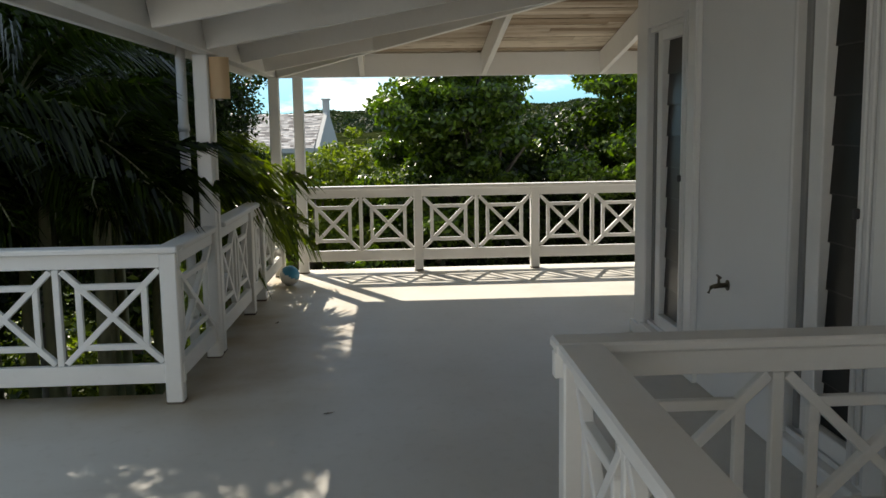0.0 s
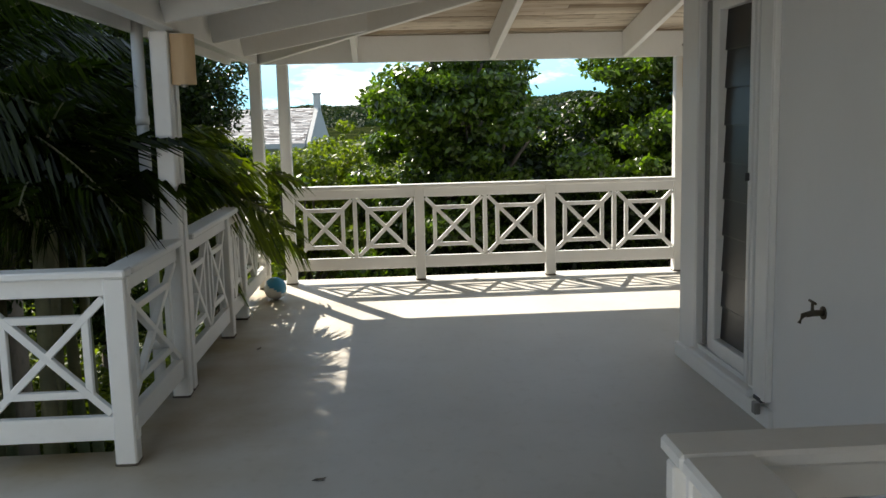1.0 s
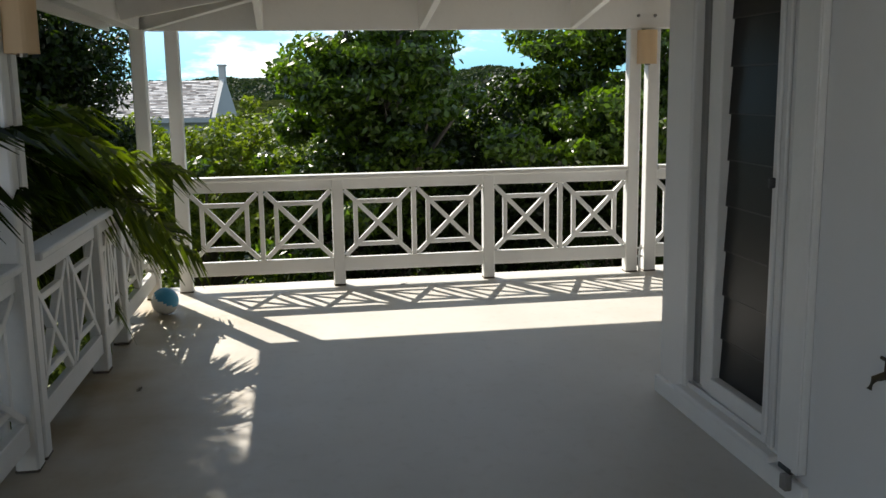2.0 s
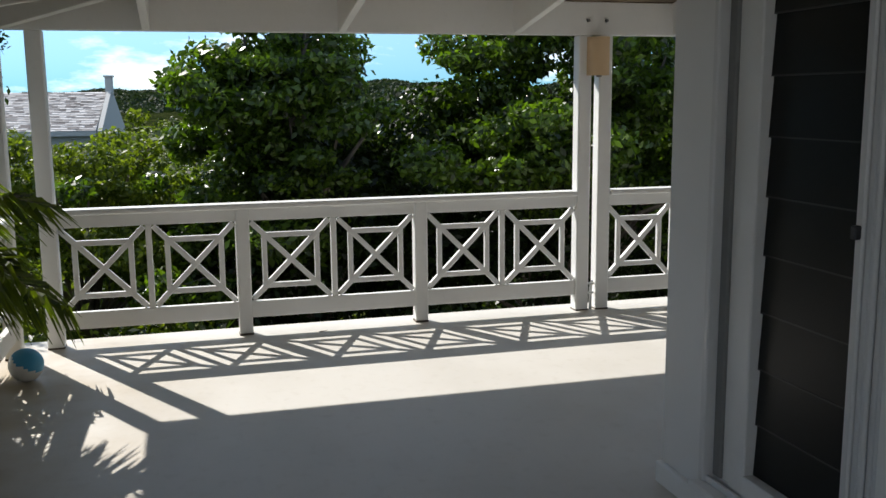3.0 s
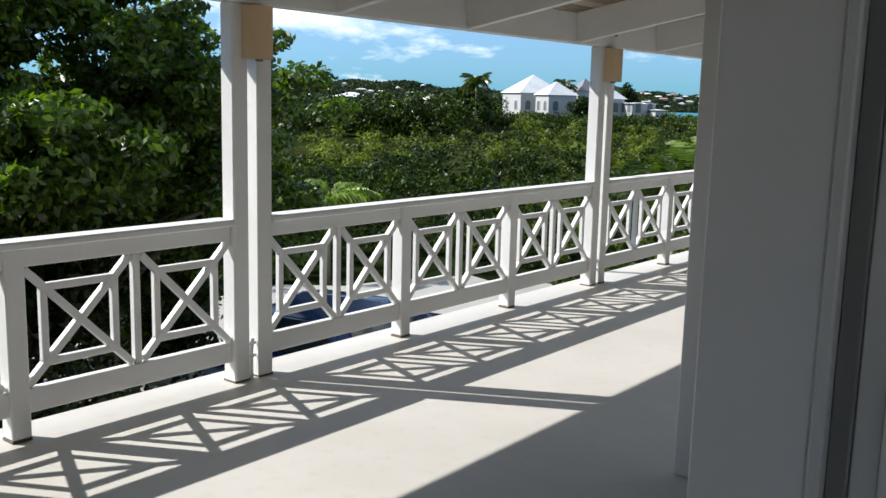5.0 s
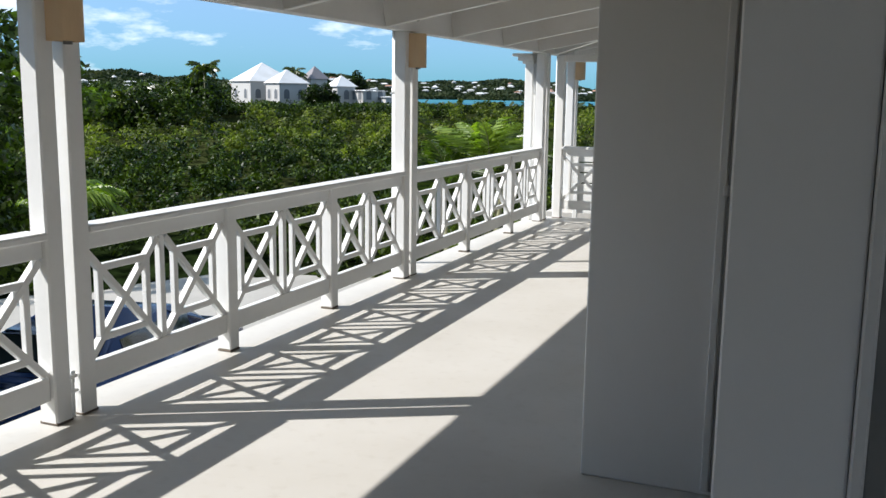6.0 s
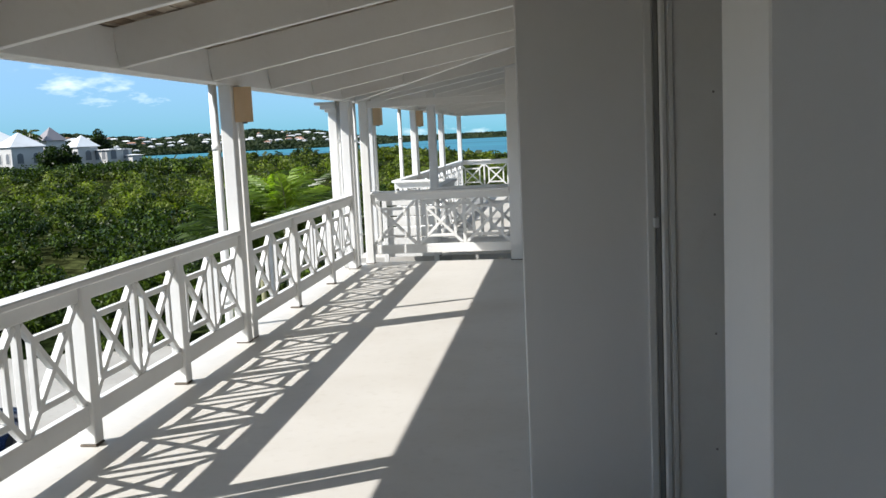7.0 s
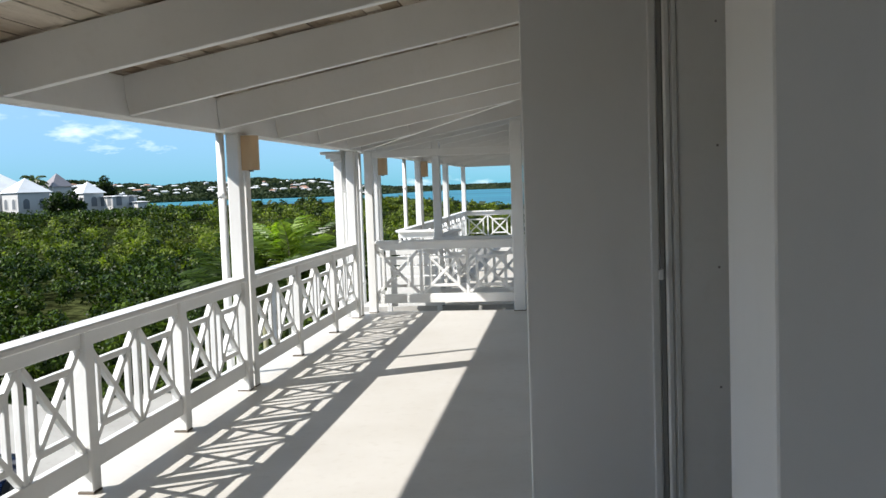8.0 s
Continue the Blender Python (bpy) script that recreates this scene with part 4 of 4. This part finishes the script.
            wv = wv / (np.linalg.norm(wv) + 1e-9) * width * 0.5 + np.array([0, 0, width * 0.22 * side])
            quads += [p - wv * 0.5, p + wv * 0.5, m + wv, m - wv, m - wv, m + wv, e + wv * 0.12, e - wv * 0.12]
    v, f = tube([tuple(r) for r in rib], list(np.linspace(0.016, 0.004, 15)), 5)
    return np.array(quads), v, f


def palm(base, stems, count, length, leaflet, mat, seed, label, tilt=(15, 75), reach=None, width=0.03, pairs=36, keep_off=False, over=False):
    """A clump of slender stems, each with a tuft of arching fronds. reach: bearing that the fronds favour."""
    g = random.Random(seed)
    t = thing("palm", base, 0, label, "palm", "palms")
    for k, (dx, dy, h) in enumerate(stems):
        lean = (g.uniform(-0.12, 0.12), g.uniform(-0.12, 0.12))
        v, f = tube([(dx * 0.4, dy * 0.4, 0), (dx * 0.8, dy * 0.8, h * 0.5), (dx, dy, h)], [0.06, 0.05, 0.04], 8)
        from_arrays("stem", v, f, PALMSTEM, t, smooth=True)
        for j in range(count):
            az = (j * 137.5 + g.uniform(-25, 25)) % 360
            if reach is not None and j % 3 == 0:
                az = reach + g.uniform(-35, 35)
            up = g.uniform(*tilt)
            q, rv, rf = frond(length * g.uniform(0.8, 1.1), pairs, leaflet, g.uniform(0.6, 1.3), seed * 100 + k * 20 + j, width)
            m = Matrix.Translation((dx, dy, h - 0.05)) @ pose(0, 0, 0, 0, 0, az) @ pose(0, 0, 0, 0, -up * 0.62, 0)
            if keep_off:
                # no frond grows through the railing
                world_q = np.array([(Matrix.Translation(base) @ m) @ Vector(c) for c in q[::4]])
                if ((world_q[:, 0] > -0.72) & ((world_q[:, 2] < 0.93) | (world_q[:, 2] > (1.75 if over else 1.3)))).any() or ((world_q[:, 1] < 5.86) & (world_q[:, 2] < 0.93)).any() or (world_q[:, 0] > -0.2).any():
                    continue
            fo = fast_mesh("frond", q, mat, t)
            fo.matrix_basis = m
            from_arrays("rib", rv, rf, PALMSTEM, fo)
    return t


palm((-2.0, 7.5, -3.0), [(0.15, -0.2, 4.1), (-0.3, 0.5, 4.7), (-0.2, 0.9, 3.9), (-0.4, -0.5, 4.3)], 15, 1.9, 0.50, SHADEFROND, 31, "feather palm clump beside the side railing, colour darkened for shade", pairs=62, width=0.024, keep_off=True)
palm((-2.95, 6.6, -3.0), [(0.35, 0.1, 4.3), (-0.3, 0.3, 5.0), (-0.2, -0.2, 3.9)], 16, 1.5, 0.48, SHADEFROND, 32, "feather palm clump behind the railing, colour darkened for shade", pairs=58, width=0.026, keep_off=True, reach=-20)
palm((-1.55, 6.75, -3.0), [(0.25, 0.0, 4.0), (0.15, 0.45, 3.9)], 9, 1.0, 0.36, SHADEFROND, 44, "low palm with fronds leaning over the side railing", pairs=44, width=0.020, keep_off=True, over=True, reach=-25, tilt=(35, 110))
palm((-1.75, 9.15, -3.0), [(0.2, 0.0, 3.65), (-0.25, 0.4, 3.6), (-0.1, -0.5, 3.9)], 10, 1.65, 0.50, FROND, 33, "feather palm with fronds hanging over the railing", reach=-12, pairs=58, width=0.023)
palm((-3.4, 7.2, -3.0), [(0.0, 0.0, 5.3), (-0.3, -0.6, 4.4)], 14, 2.1, 0.52, SHADEFROND, 34, "tall feather palm clump, colour darkened for shade", pairs=58, width=0.026, keep_off=True)
palm((-4.3, 6.9, -3.0), [(0.0, 0.4, 5.2), (0.4, 0.2, 4.0)], 14, 2.0, 0.50, SHADEFROND, 35, "feather palm clump beside the deck, colour darkened for shade", pairs=56, width=0.026, keep_off=True)
# added above the visible height so that its fronds dapple the floor
palm((-2.7, 8.3, -3.0), [(0.0, 0.0, 7.2)], 11, 1.8, 0.5, FROND, 38, "unseen tall feather palm, added to dapple the floor", pairs=44, width=0.036, keep_off=True)
palm((13.9, 12.2, -3.1), [(-0.2, 0.3, 2.6), (1.1, 0.5, 2.8), (2.2, 0.2, 2.8), (3.2, 0.6, 2.7)], 15, 1.5, 0.42, YOUNG, 36, "green young coconut palms beside the deck", width=0.030, tilt=(85, 145), pairs=50)
palm((14.4, 12.05, -3.1), [(0.0, 0.0, 3.2)], 7, 1.4, 0.42, FRESH, 39, "bright green young coconut palm catching the sun", width=0.032, tilt=(105, 150), pairs=46)
palm((15.8, 22.3, -3.2), [(0.0, 0.0, 2.2)], 12, 1.3, 0.4, FRESH, 37, "small bright yellow-green palm at the drive edge", width=0.05)

# ---------------------------------------------------------------- scrub
g = np.random.default_rng(77)
chunks, pale, near, domes = [], [], [], []
made = 0
while made < 3300:
    b = g.uniform(-38, 100)
    r = 13 + 240 * g.random() ** 1.9
    x, y = r * math.sin(radians(b)), r * math.cos(radians(b))
    if y < 12.4 or (-0.5 < x < 10.5 and y < 19.5) or ((x - 11.8) / 6.7) ** 2 + ((y - 17.0) / 5.9) ** 2 < 1 or (7.0 < x < 16.5 and y < 15.5) or (abs(x + 9.5) < 6.5 and abs(y - 70) < 7.5):
        continue
    if math.hypot(x - 139, y - 94) < 11:
        continue
    gap = noise.noise((x * 0.11 + 7, y * 0.11, 0)) + 0.5 * noise.noise((x * 0.3, y * 0.3, 4))
    if gap < -0.16 and 24 < r < 150:
        continue
    made += 1
    z = land(r, b % 360)
    close = r < 58 and x > 3
    if close:
        wide = g.uniform(0.7, 1.5)
        if any((x - q[0]) ** 2 + (y - q[1]) ** 2 < (0.72 * (wide + q[2])) ** 2 for q in domes):
            continue
        domes.append((x, y, wide))
        tall = wide * g.uniform(1.0, 1.9)
        tufts = []
        for _ in range(16):
            a, e = g.uniform(0, 2 * math.pi), math.asin(g.uniform(0.0, 1.0))
            k = g.uniform(0.78, 1.08)
            rt = wide * g.uniform(0.20, 0.38)
            tufts.append((x + math.cos(a) * math.cos(e) * wide * k, y + math.sin(a) * math.cos(e) * wide * k, z + 0.15 + math.sin(e) * tall * k, rt, rt, rt * 0.7))
        near.append(leaves(tufts, 1300 if r < 36 else 650, 0.072 if r < 36 else 0.10, 1000 + made, flat=0.4, shell=0.35)[0])
        continue
    big = g.uniform(0.7, 1.5) * (1.2 if r > 60 else 1.0)
    hgt = (g.uniform(0.5, 1.0) if g.random() < 0.8 else g.uniform(1.2, 1.9)) * (1.3 if x < 1 and r < 45 else 1.0)
    lum = [(x + g.uniform(-0.6, 0.6) * big, y + g.uniform(-0.6, 0.6) * big, z + hgt * g.uniform(0.4, 0.9), big * g.uniform(0.4, 0.8), big * g.uniform(0.4, 0.8), hgt * g.uniform(0.4, 0.7)) for _ in range(4)]
    size = 0.05 + 0.0014 * r
    v, f = leaves(lum, int(520 if r < 30 else 270 if r < 80 else 130), size, 1000 + made, flat=0.7)
    (pale if g.random() < (0.6 if x < 0 else 0.4) else chunks).append(v)
tagged(fast_mesh("scrub", np.concatenate(near), BUSH), "glossy dark green bushes below the veranda", "bushes", kind="stuff")
tagged(fast_mesh("scrub", np.concatenate(chunks), SCRUB), "low dense green coastal scrub bushes", "bushes", kind="stuff")
tagged(fast_mesh("scrub", np.concatenate(pale), LEAFY), "low yellow-green coastal scrub bushes", "bushes", kind="stuff")
# drive
g2 = random.Random(4)
ring = []
for k in range(40):
    a = 2 * math.pi * k / 40
    ring.append((11.8 + math.cos(a) * (6.8 + g2.uniform(-0.5, 0.5)), 17.0 + math.sin(a) * (6.0 + g2.uniform(-0.4, 0.4)), 0))
ring = [(x, y, grown(x, y) + 0.10) for x, y, _ in ring]
tagged(from_arrays("road", ring + [(11.8, 17.0, grown(11.8, 17.0) + 0.12)], [(k, (k + 1) % 40, 40) for k in range(40)], SAND, smooth=True), "pale sandy gravel drive below the veranda", "drive", kind="structure")


# ---------------------------------------------------------------- buildings and car
def arch(name, w, h, y0, y1, mat, parent):
    """A round-headed panel in the x-z plane."""
    out = [(-w, -h), (w, -h)] + [(w * math.cos(q), h * 0.45 + w * math.sin(q)) for q in np.linspace(0, math.pi, 9)]
    k = len(out)
    v = [(x, y0, z) for x, z in out] + [(x, y1, z) for x, z in out]
    return from_arrays(name, v, [tuple(range(k)), tuple(range(k, 2 * k))[::-1]] + [(i, i + k, (i + 1) % k + k, (i + 1) % k) for i in range(k)], mat, parent)


def hip_house(name, x, y, w, d, wall_h, roof_h, rz, roof_mat, label, windows=0, base=None, group=""):
    z = grown(x, y) if base is None else base
    t = thing(name, (x, y, z - 0.3), rz, label, "house", group)
    box("wall", (-w / 2, -d / 2, 0 if base is None else -2.6), (w / 2, d / 2, wall_h + 0.3), STUCCO, t, bevel=0.03)
    o, k = 0.35, min(w, d) / 2
    zz = wall_h + 0.3
    rw, rd = max(0.0, w / 2 - k), max(0.0, d / 2 - k)
    v = [(-w / 2 - o, -d / 2 - o, zz), (w / 2 + o, -d / 2 - o, zz), (w / 2 + o, d / 2 + o, zz), (-w / 2 - o, d / 2 + o, zz), (-rw, -rd, zz + roof_h), (rw, -rd, zz + roof_h), (rw, rd, zz + roof_h), (-rw, rd, zz + roof_h)]
    from_arrays("roof", v, [(0, 3, 2, 1), (0, 1, 5, 4), (1, 2, 6, 5), (2, 3, 7, 6), (3, 0, 4, 7), (4, 5, 6, 7)], roof_mat, t)
    for i in range(windows):
        px = -w / 2 + w * (i + 0.5) / windows
        fr = box("window", (px - 0.75, -d / 2 - 0.05, 1.0), (px + 0.75, -d / 2 + 0.02, 2.75), STUCCO, t)
        arch("pane", 0.5, 0.75, -0.06, -0.037, SHADE, fr)
    if windows:
        for i in range(2):
            py = -d / 2 + d * (i + 0.5) / 2
            fr = box("window", (-w / 2 - 0.05, py - 0.7, 1.0), (-w / 2 + 0.02, py + 0.7, 2.75), STUCCO, t)
            arch("pane", 0.5, 0.75, -0.06, -0.037, SHADE, fr).rotation_euler = (0, 0, radians(-90))
    return t


def at(bearing, r):
    return r * math.sin(radians(bearing)), r * math.cos(radians(bearing))


for bearing, r, w, wall_h, roof_h, mat, n, label in (
        (56.2, 166, 5.2, 3.4, 2.3, ROOFING, 2, "white villa pavilion with a pyramid roof and arched openings"),
        (54.9, 174, 8.2, 3.7, 3.3, ROOFING, 3, "larger white villa pavilion with a white hipped roof"),
        (58.1, 190, 3.6, 4.5, 2.5, SLATE, 1, "white house with a dark grey hipped roof"),
        (59.4, 167, 3.5, 3.0, 1.9, ROOFING, 1, "small white pavilion with a white pyramid roof")):
    hip_house("villa", *at(bearing, r), w, w, wall_h, roof_h, -32, mat, label, n, base=-0.6)
hip_house("villa", *at(61.0, 166), 4.6, 3.6, 2.3, 0.2, -30, ROOFING, "low white flat-roofed wing of the villa", 2, base=-0.6)
hip_house("villa", *at(62.1, 164), 1.8, 1.6, 1.3, 0.15, -30, ROOFING, "low white garden wall end of the villa", base=-0.6)
hip_house("villa", *at(44.2, 176), 6, 5, 2.6, 0.8, -40, ROOFING, "low white house among the trees", 2, base=-0.9)

gh = thing("gable_house", (-9.3, 73.85, grown(-9.6, 71.5)), -4.4, "white gabled house with weathered grey shingle roof and chimney", "house")
gz = -gh.location.z - 0.35
box("wall", (-6.2, -4.9, 0), (5.0, 4.9, gz + 0.15), STUCCO, gh, bevel=0.02)
v = [(-6.4, -5.5, gz), (4.95, -5.5, gz), (4.95, 0, gz + 2.5), (-6.4, 0, gz + 2.5), (-6.4, 5.5, gz), (4.95, 5.5, gz)]
v += [(a, b, c - 0.14) for a, b, c in v]
from_arrays("roof", v, [(0, 1, 2, 3), (3, 2, 5, 4), (6, 9, 8, 7), (9, 10, 11, 8), (0, 6, 7, 1), (4, 5, 11, 10), (0, 3, 9, 6), (3, 4, 10, 9), (1, 7, 8, 2), (2, 8, 11, 5)], SHINGLE, gh)
box("fascia", (-6.4, -5.56, gz - 0.32), (4.95, -5.5, gz - 0.02), STUCCO, gh)
v = [(5.0, -5.4, gz), (5.0, 5.4, gz), (5.0, 0, gz + 2.75), (5.3, -5.4, gz), (5.3, 5.4, gz), (5.3, 0, gz + 2.75), (5.0, -5.4, 0), (5.0, 5.4, 0), (5.3, -5.4, 0), (5.3, 5.4, 0)]
from_arrays("gable", v, [(0, 2, 1), (3, 4, 5), (0, 3, 5, 2), (1, 2, 5, 4), (6, 7, 9, 8), (0, 1, 7, 6), (3, 8, 9, 4), (0, 6, 8, 3), (1, 4, 9, 7)], STUCCO, gh)
sv = []
g = np.random.default_rng(8)
for row in range(24):
    x = -6.4
    while x < 4.9:
        w = g.uniform(0.22, 0.6)
        x1 = min(x + w, 4.95)
        y0, y1 = -5.55 + 5.5 * row / 24, -5.52 + 5.5 * (row + 1) / 24
        lift = g.uniform(0.02, 0.05)
        z0, z1 = gz + 2.5 * (y0 + 5.5) / 5.5 + 0.03 + lift, gz + 2.5 * (y1 + 5.5) / 5.5 + 0.015
        sv += [(x, y0, z0), (x1 - 0.01, y0, z0), (x1 - 0.01, y1, z1), (x, y1, z1)]
        x = x1
tagged(fast_mesh("shingles", np.array(sv), SHINGLES, gh), kind="stuff")
ch = box("chimney", (4.9, -0.24, gz + 2.3), (5.38, 0.24, gz + 3.55), STUCCO, gh)
box("chimney_cap", (-0.32, -0.32, 0.6), (0.32, 0.32, 0.72), STUCCO, ch)

# trees round the villas
g = np.random.default_rng(31)
chunks = []
for k in range(150):
    bearing, r = g.uniform(40, 57.5), g.uniform(105, 190)
    if bearing > 51.5 and r < 176:
        continue
    x, y = at(bearing, r)
    z = grown(x, y)
    hgt = g.uniform(1.6, 4.6) * (0.6 if bearing > 54 else 1.0)
    lum = [(x + g.uniform(-2, 2), y + g.uniform(-2, 2), z + hgt * g.uniform(0.4, 0.9), g.uniform(1.0, 2.2), g.uniform(1.0, 2.2), hgt * g.uniform(0.25, 0.45)) for _ in range(5)]
    chunks.append(leaves(lum, 620, 0.24, 4000 + k, flat=0.5)[0])
for k in range(70):
    bearing, r = g.uniform(52, 65), g.uniform(138, 157)
    x, y = at(bearing, r)
    z = grown(x, y)
    hgt = g.uniform(-0.9, 0.25) - z
    lum = [(x + g.uniform(-2, 2), y + g.uniform(-2, 2), z + hgt * g.uniform(0.4, 0.75), g.uniform(1.0, 2.2), g.uniform(1.0, 2.2), hgt * g.uniform(0.2, 0.35)) for _ in range(4)]
    chunks.append(leaves(lum, 420, 0.22, 7000 + k, flat=0.5)[0])
tagged(fast_mesh("far_trees", np.concatenate(chunks), BUSH), "dark belt of trees beyond the scrub", "trees", kind="stuff")
for bearing, r, top, spread in ((60.5, 182, 5.6, 1.2), (57.9, 158, 2.9, 2.6), (58.6, 160, 1.0, 1.7), (57.2, 194, 5.2, 2.0), (50.5, 126, 3.2, 2.6), (47.2, 120, 2.2, 2.4)):
    x, y = at(bearing, r)
    z = grown(x, y)
    mid = (z + 1 + top) / 2
    tree((x, y, z), lumps_in((x, y, mid - 0.5), (spread, spread, (top - z) * 0.46), 20, 0.8, 1.5, int(r)), 3600, 0.28, DEEPSHADE, int(r), "far tree standing among the villas", 0.12)
for k, (bearing, r, top) in enumerate(((50.8, 120, 3.4), (47.5, 118, 0.4), (46.2, 112, 0.0), (49.0, 125, 1.0), (45.0, 116, -0.4), (50.2, 132, 1.6), (56.9, 187, 4.6))):
    x, y = at(bearing, r)
    z = grown(x, y)
    palm((x, y, z), [(0.2, 0.1, top - z)], 18, 2.6, 0.9, FROND, 60 + k, "far coconut palm rising above the scrub", width=0.17, pairs=22, tilt=(-20, 110))

# woods on the hills
g = np.random.default_rng(5)
n = 110000
bb = np.where(g.random(n) < 0.75, g.uniform(10, 95, n), g.uniform(-40, 10, n))
rr = np.where((bb > 61) & (g.random(n) < 0.9), 1230 + 500 * np.clip((bb - 78) / 4, 0, 1) + 8 + 310 * g.random(n) ** 1.4, np.where(bb < 12, 560.0, 230.0) + np.where(bb < 12, 880.0, 1210.0) * g.random(n) ** 0.85)
keep = ~((bb > 61) & (rr > 265) & (rr < 1230))
bb, rr = bb[keep], rr[keep]
cx, cy = rr * np.sin(np.radians(bb)), rr * np.cos(np.radians(bb))
cz = np.array([land(r, b % 360) for r, b in zip(rr, bb)])
c = np.stack([cx, cy, cz + 0.8], 1)
m = len(c)
nr = g.normal(size=(m, 3)) + np.array([0, 0, 0.8])
nr /= np.linalg.norm(nr, axis=1)[:, None]
u = np.cross(nr, g.normal(size=(m, 3)))
u /= np.linalg.norm(u, axis=1)[:, None]
w = np.cross(nr, u)
sz = (g.uniform(1.4, 3.6, m) * np.clip(rr / 700, 0.45, 1.0))[:, None]
tagged(fast_mesh("hill_woods", np.stack([c - u * sz, c + w * sz * 0.7, c + u * sz, c - w * sz * 0.7], 1).reshape(-1, 3), HILLWOOD), "dark green woods on the far hills", "woods", kind="stuff")
# small far houses on the hills
g = random.Random(21)
for k in range(190):
    b = g.uniform(14, 79) if k < 120 else g.uniform(58, 78)
    r = g.uniform(800, 1180)
    if 62 < b:
        r = g.uniform(1270, 1500)
    x, y = r * math.sin(radians(b)), r * math.cos(radians(b))
    hip_house("hill_house", x, y, g.uniform(3, 13), g.uniform(4, 7), g.uniform(1.2, 3.4), g.uniform(0.8, 1.6), -b + g.uniform(-30, 30), TERRACOTTA if g.random() < 0.15 else ROOFING, "pale far-off house on the hillside", group="houses on the hills")

# parked car
car = thing("car", (9.9, 15.75, grown(9.9, 15.75) + 0.11), 13, "dark blue car parked on the gravel drive", "car")
prof = [(-2.35, 0.35), (-2.4, 0.78), (-2.15, 1.0), (-1.95, 1.08), (-1.45, 1.46), (-0.2, 1.52), (0.35, 1.46), (1.05, 1.02), (1.75, 0.95), (2.25, 0.80), (2.4, 0.58), (2.35, 0.32)]
bm = bmesh.new()
a = [bm.verts.new((x, -0.74 if z > 1.2 else -0.88, z)) for x, z in prof]
b = [bm.verts.new((x, 0.74 if z > 1.2 else 0.88, z)) for x, z in prof]
bm.faces.new(a[::-1])
bm.faces.new(b)
for i in range(len(prof)):
    j = (i + 1) % len(prof)
    bm.faces.new((a[i], a[j], b[j], b[i]))
bmesh.ops.bevel(bm, geom=bm.edges, offset=0.05, segments=3, affect="EDGES")
bmesh.ops.recalc_face_normals(bm, faces=bm.faces)
part("body", bm, CARPAINT, car, smooth=True)
beam("windscreen", (0.42, 0, 1.425), (1.0, 0, 1.065), 1.36, 0.03, CARGLASS, car)
beam("rear_window", (-1.50, 0, 1.435), (-1.93, 0, 1.11), 1.36, 0.03, CARGLASS, car)
for sy in (-1, 1):
    sw = box("side_window", (-1.35, -0.012, -0.16), (0.42, 0.012, 0.16), CARGLASS, car)
    sw.matrix_basis = pose(-0.46, sy * 0.818, 1.25, sy * 20, 0, 0)
    beam("windscreen_pillar", (0.38, sy * 0.72, 1.45), (1.05, sy * 0.80, 1.05), 0.05, 0.045, SHUTTER, car)
    box("headlight", (2.26, sy * 0.66 - 0.18, 0.64), (2.40, sy * 0.66 + 0.18, 0.78), SHUTTER, car, "clear headlight", bevel=0.03)
    mi = box("mirror", (0.62, sy * 0.98 - 0.09, 1.02), (0.74, sy * 0.98 + 0.09, 1.15), CARPAINT, car, bevel=0.03)
    for wx in (-1.5, 1.5):
        v, f = tube([(wx, sy * 0.88 - 0.1, 0.33), (wx, sy * 0.88 + 0.02, 0.33)], [0.33, 0.33], 20)
        wh = from_arrays("wheel", v, f, TYRE, car)
        v, f = tube([(wx, sy * 0.88 - 0.105, 0.33), (wx, sy * 0.88 + 0.028, 0.33)], [0.20, 0.20], 16)
        from_arrays("rim", v, f, METAL, wh)


# fallen leaves on the floor
for k, (x, y, turn) in enumerate(((0.238, 5.445, 20), (-0.308, 7.754, 75), (1.383, 10.08, 15))):
    lf = thing("fallen_leaf", (x, y, 0.002), turn, "small dry brown leaf lying on the floor", "leaf", "fallen leaves")
    v = [(-0.035, 0, 0.004), (-0.012, 0.011, 0.006), (0.015, 0.010, 0.004), (0.038, 0, 0.009), (0.014, -0.011, 0.005), (-0.014, -0.010, 0.003), (0.0, 0.0, 0.0)]
    from_arrays("blade", v, [(k2, (k2 + 1) % 6, 6) for k2 in range(6)], BARK, lf)
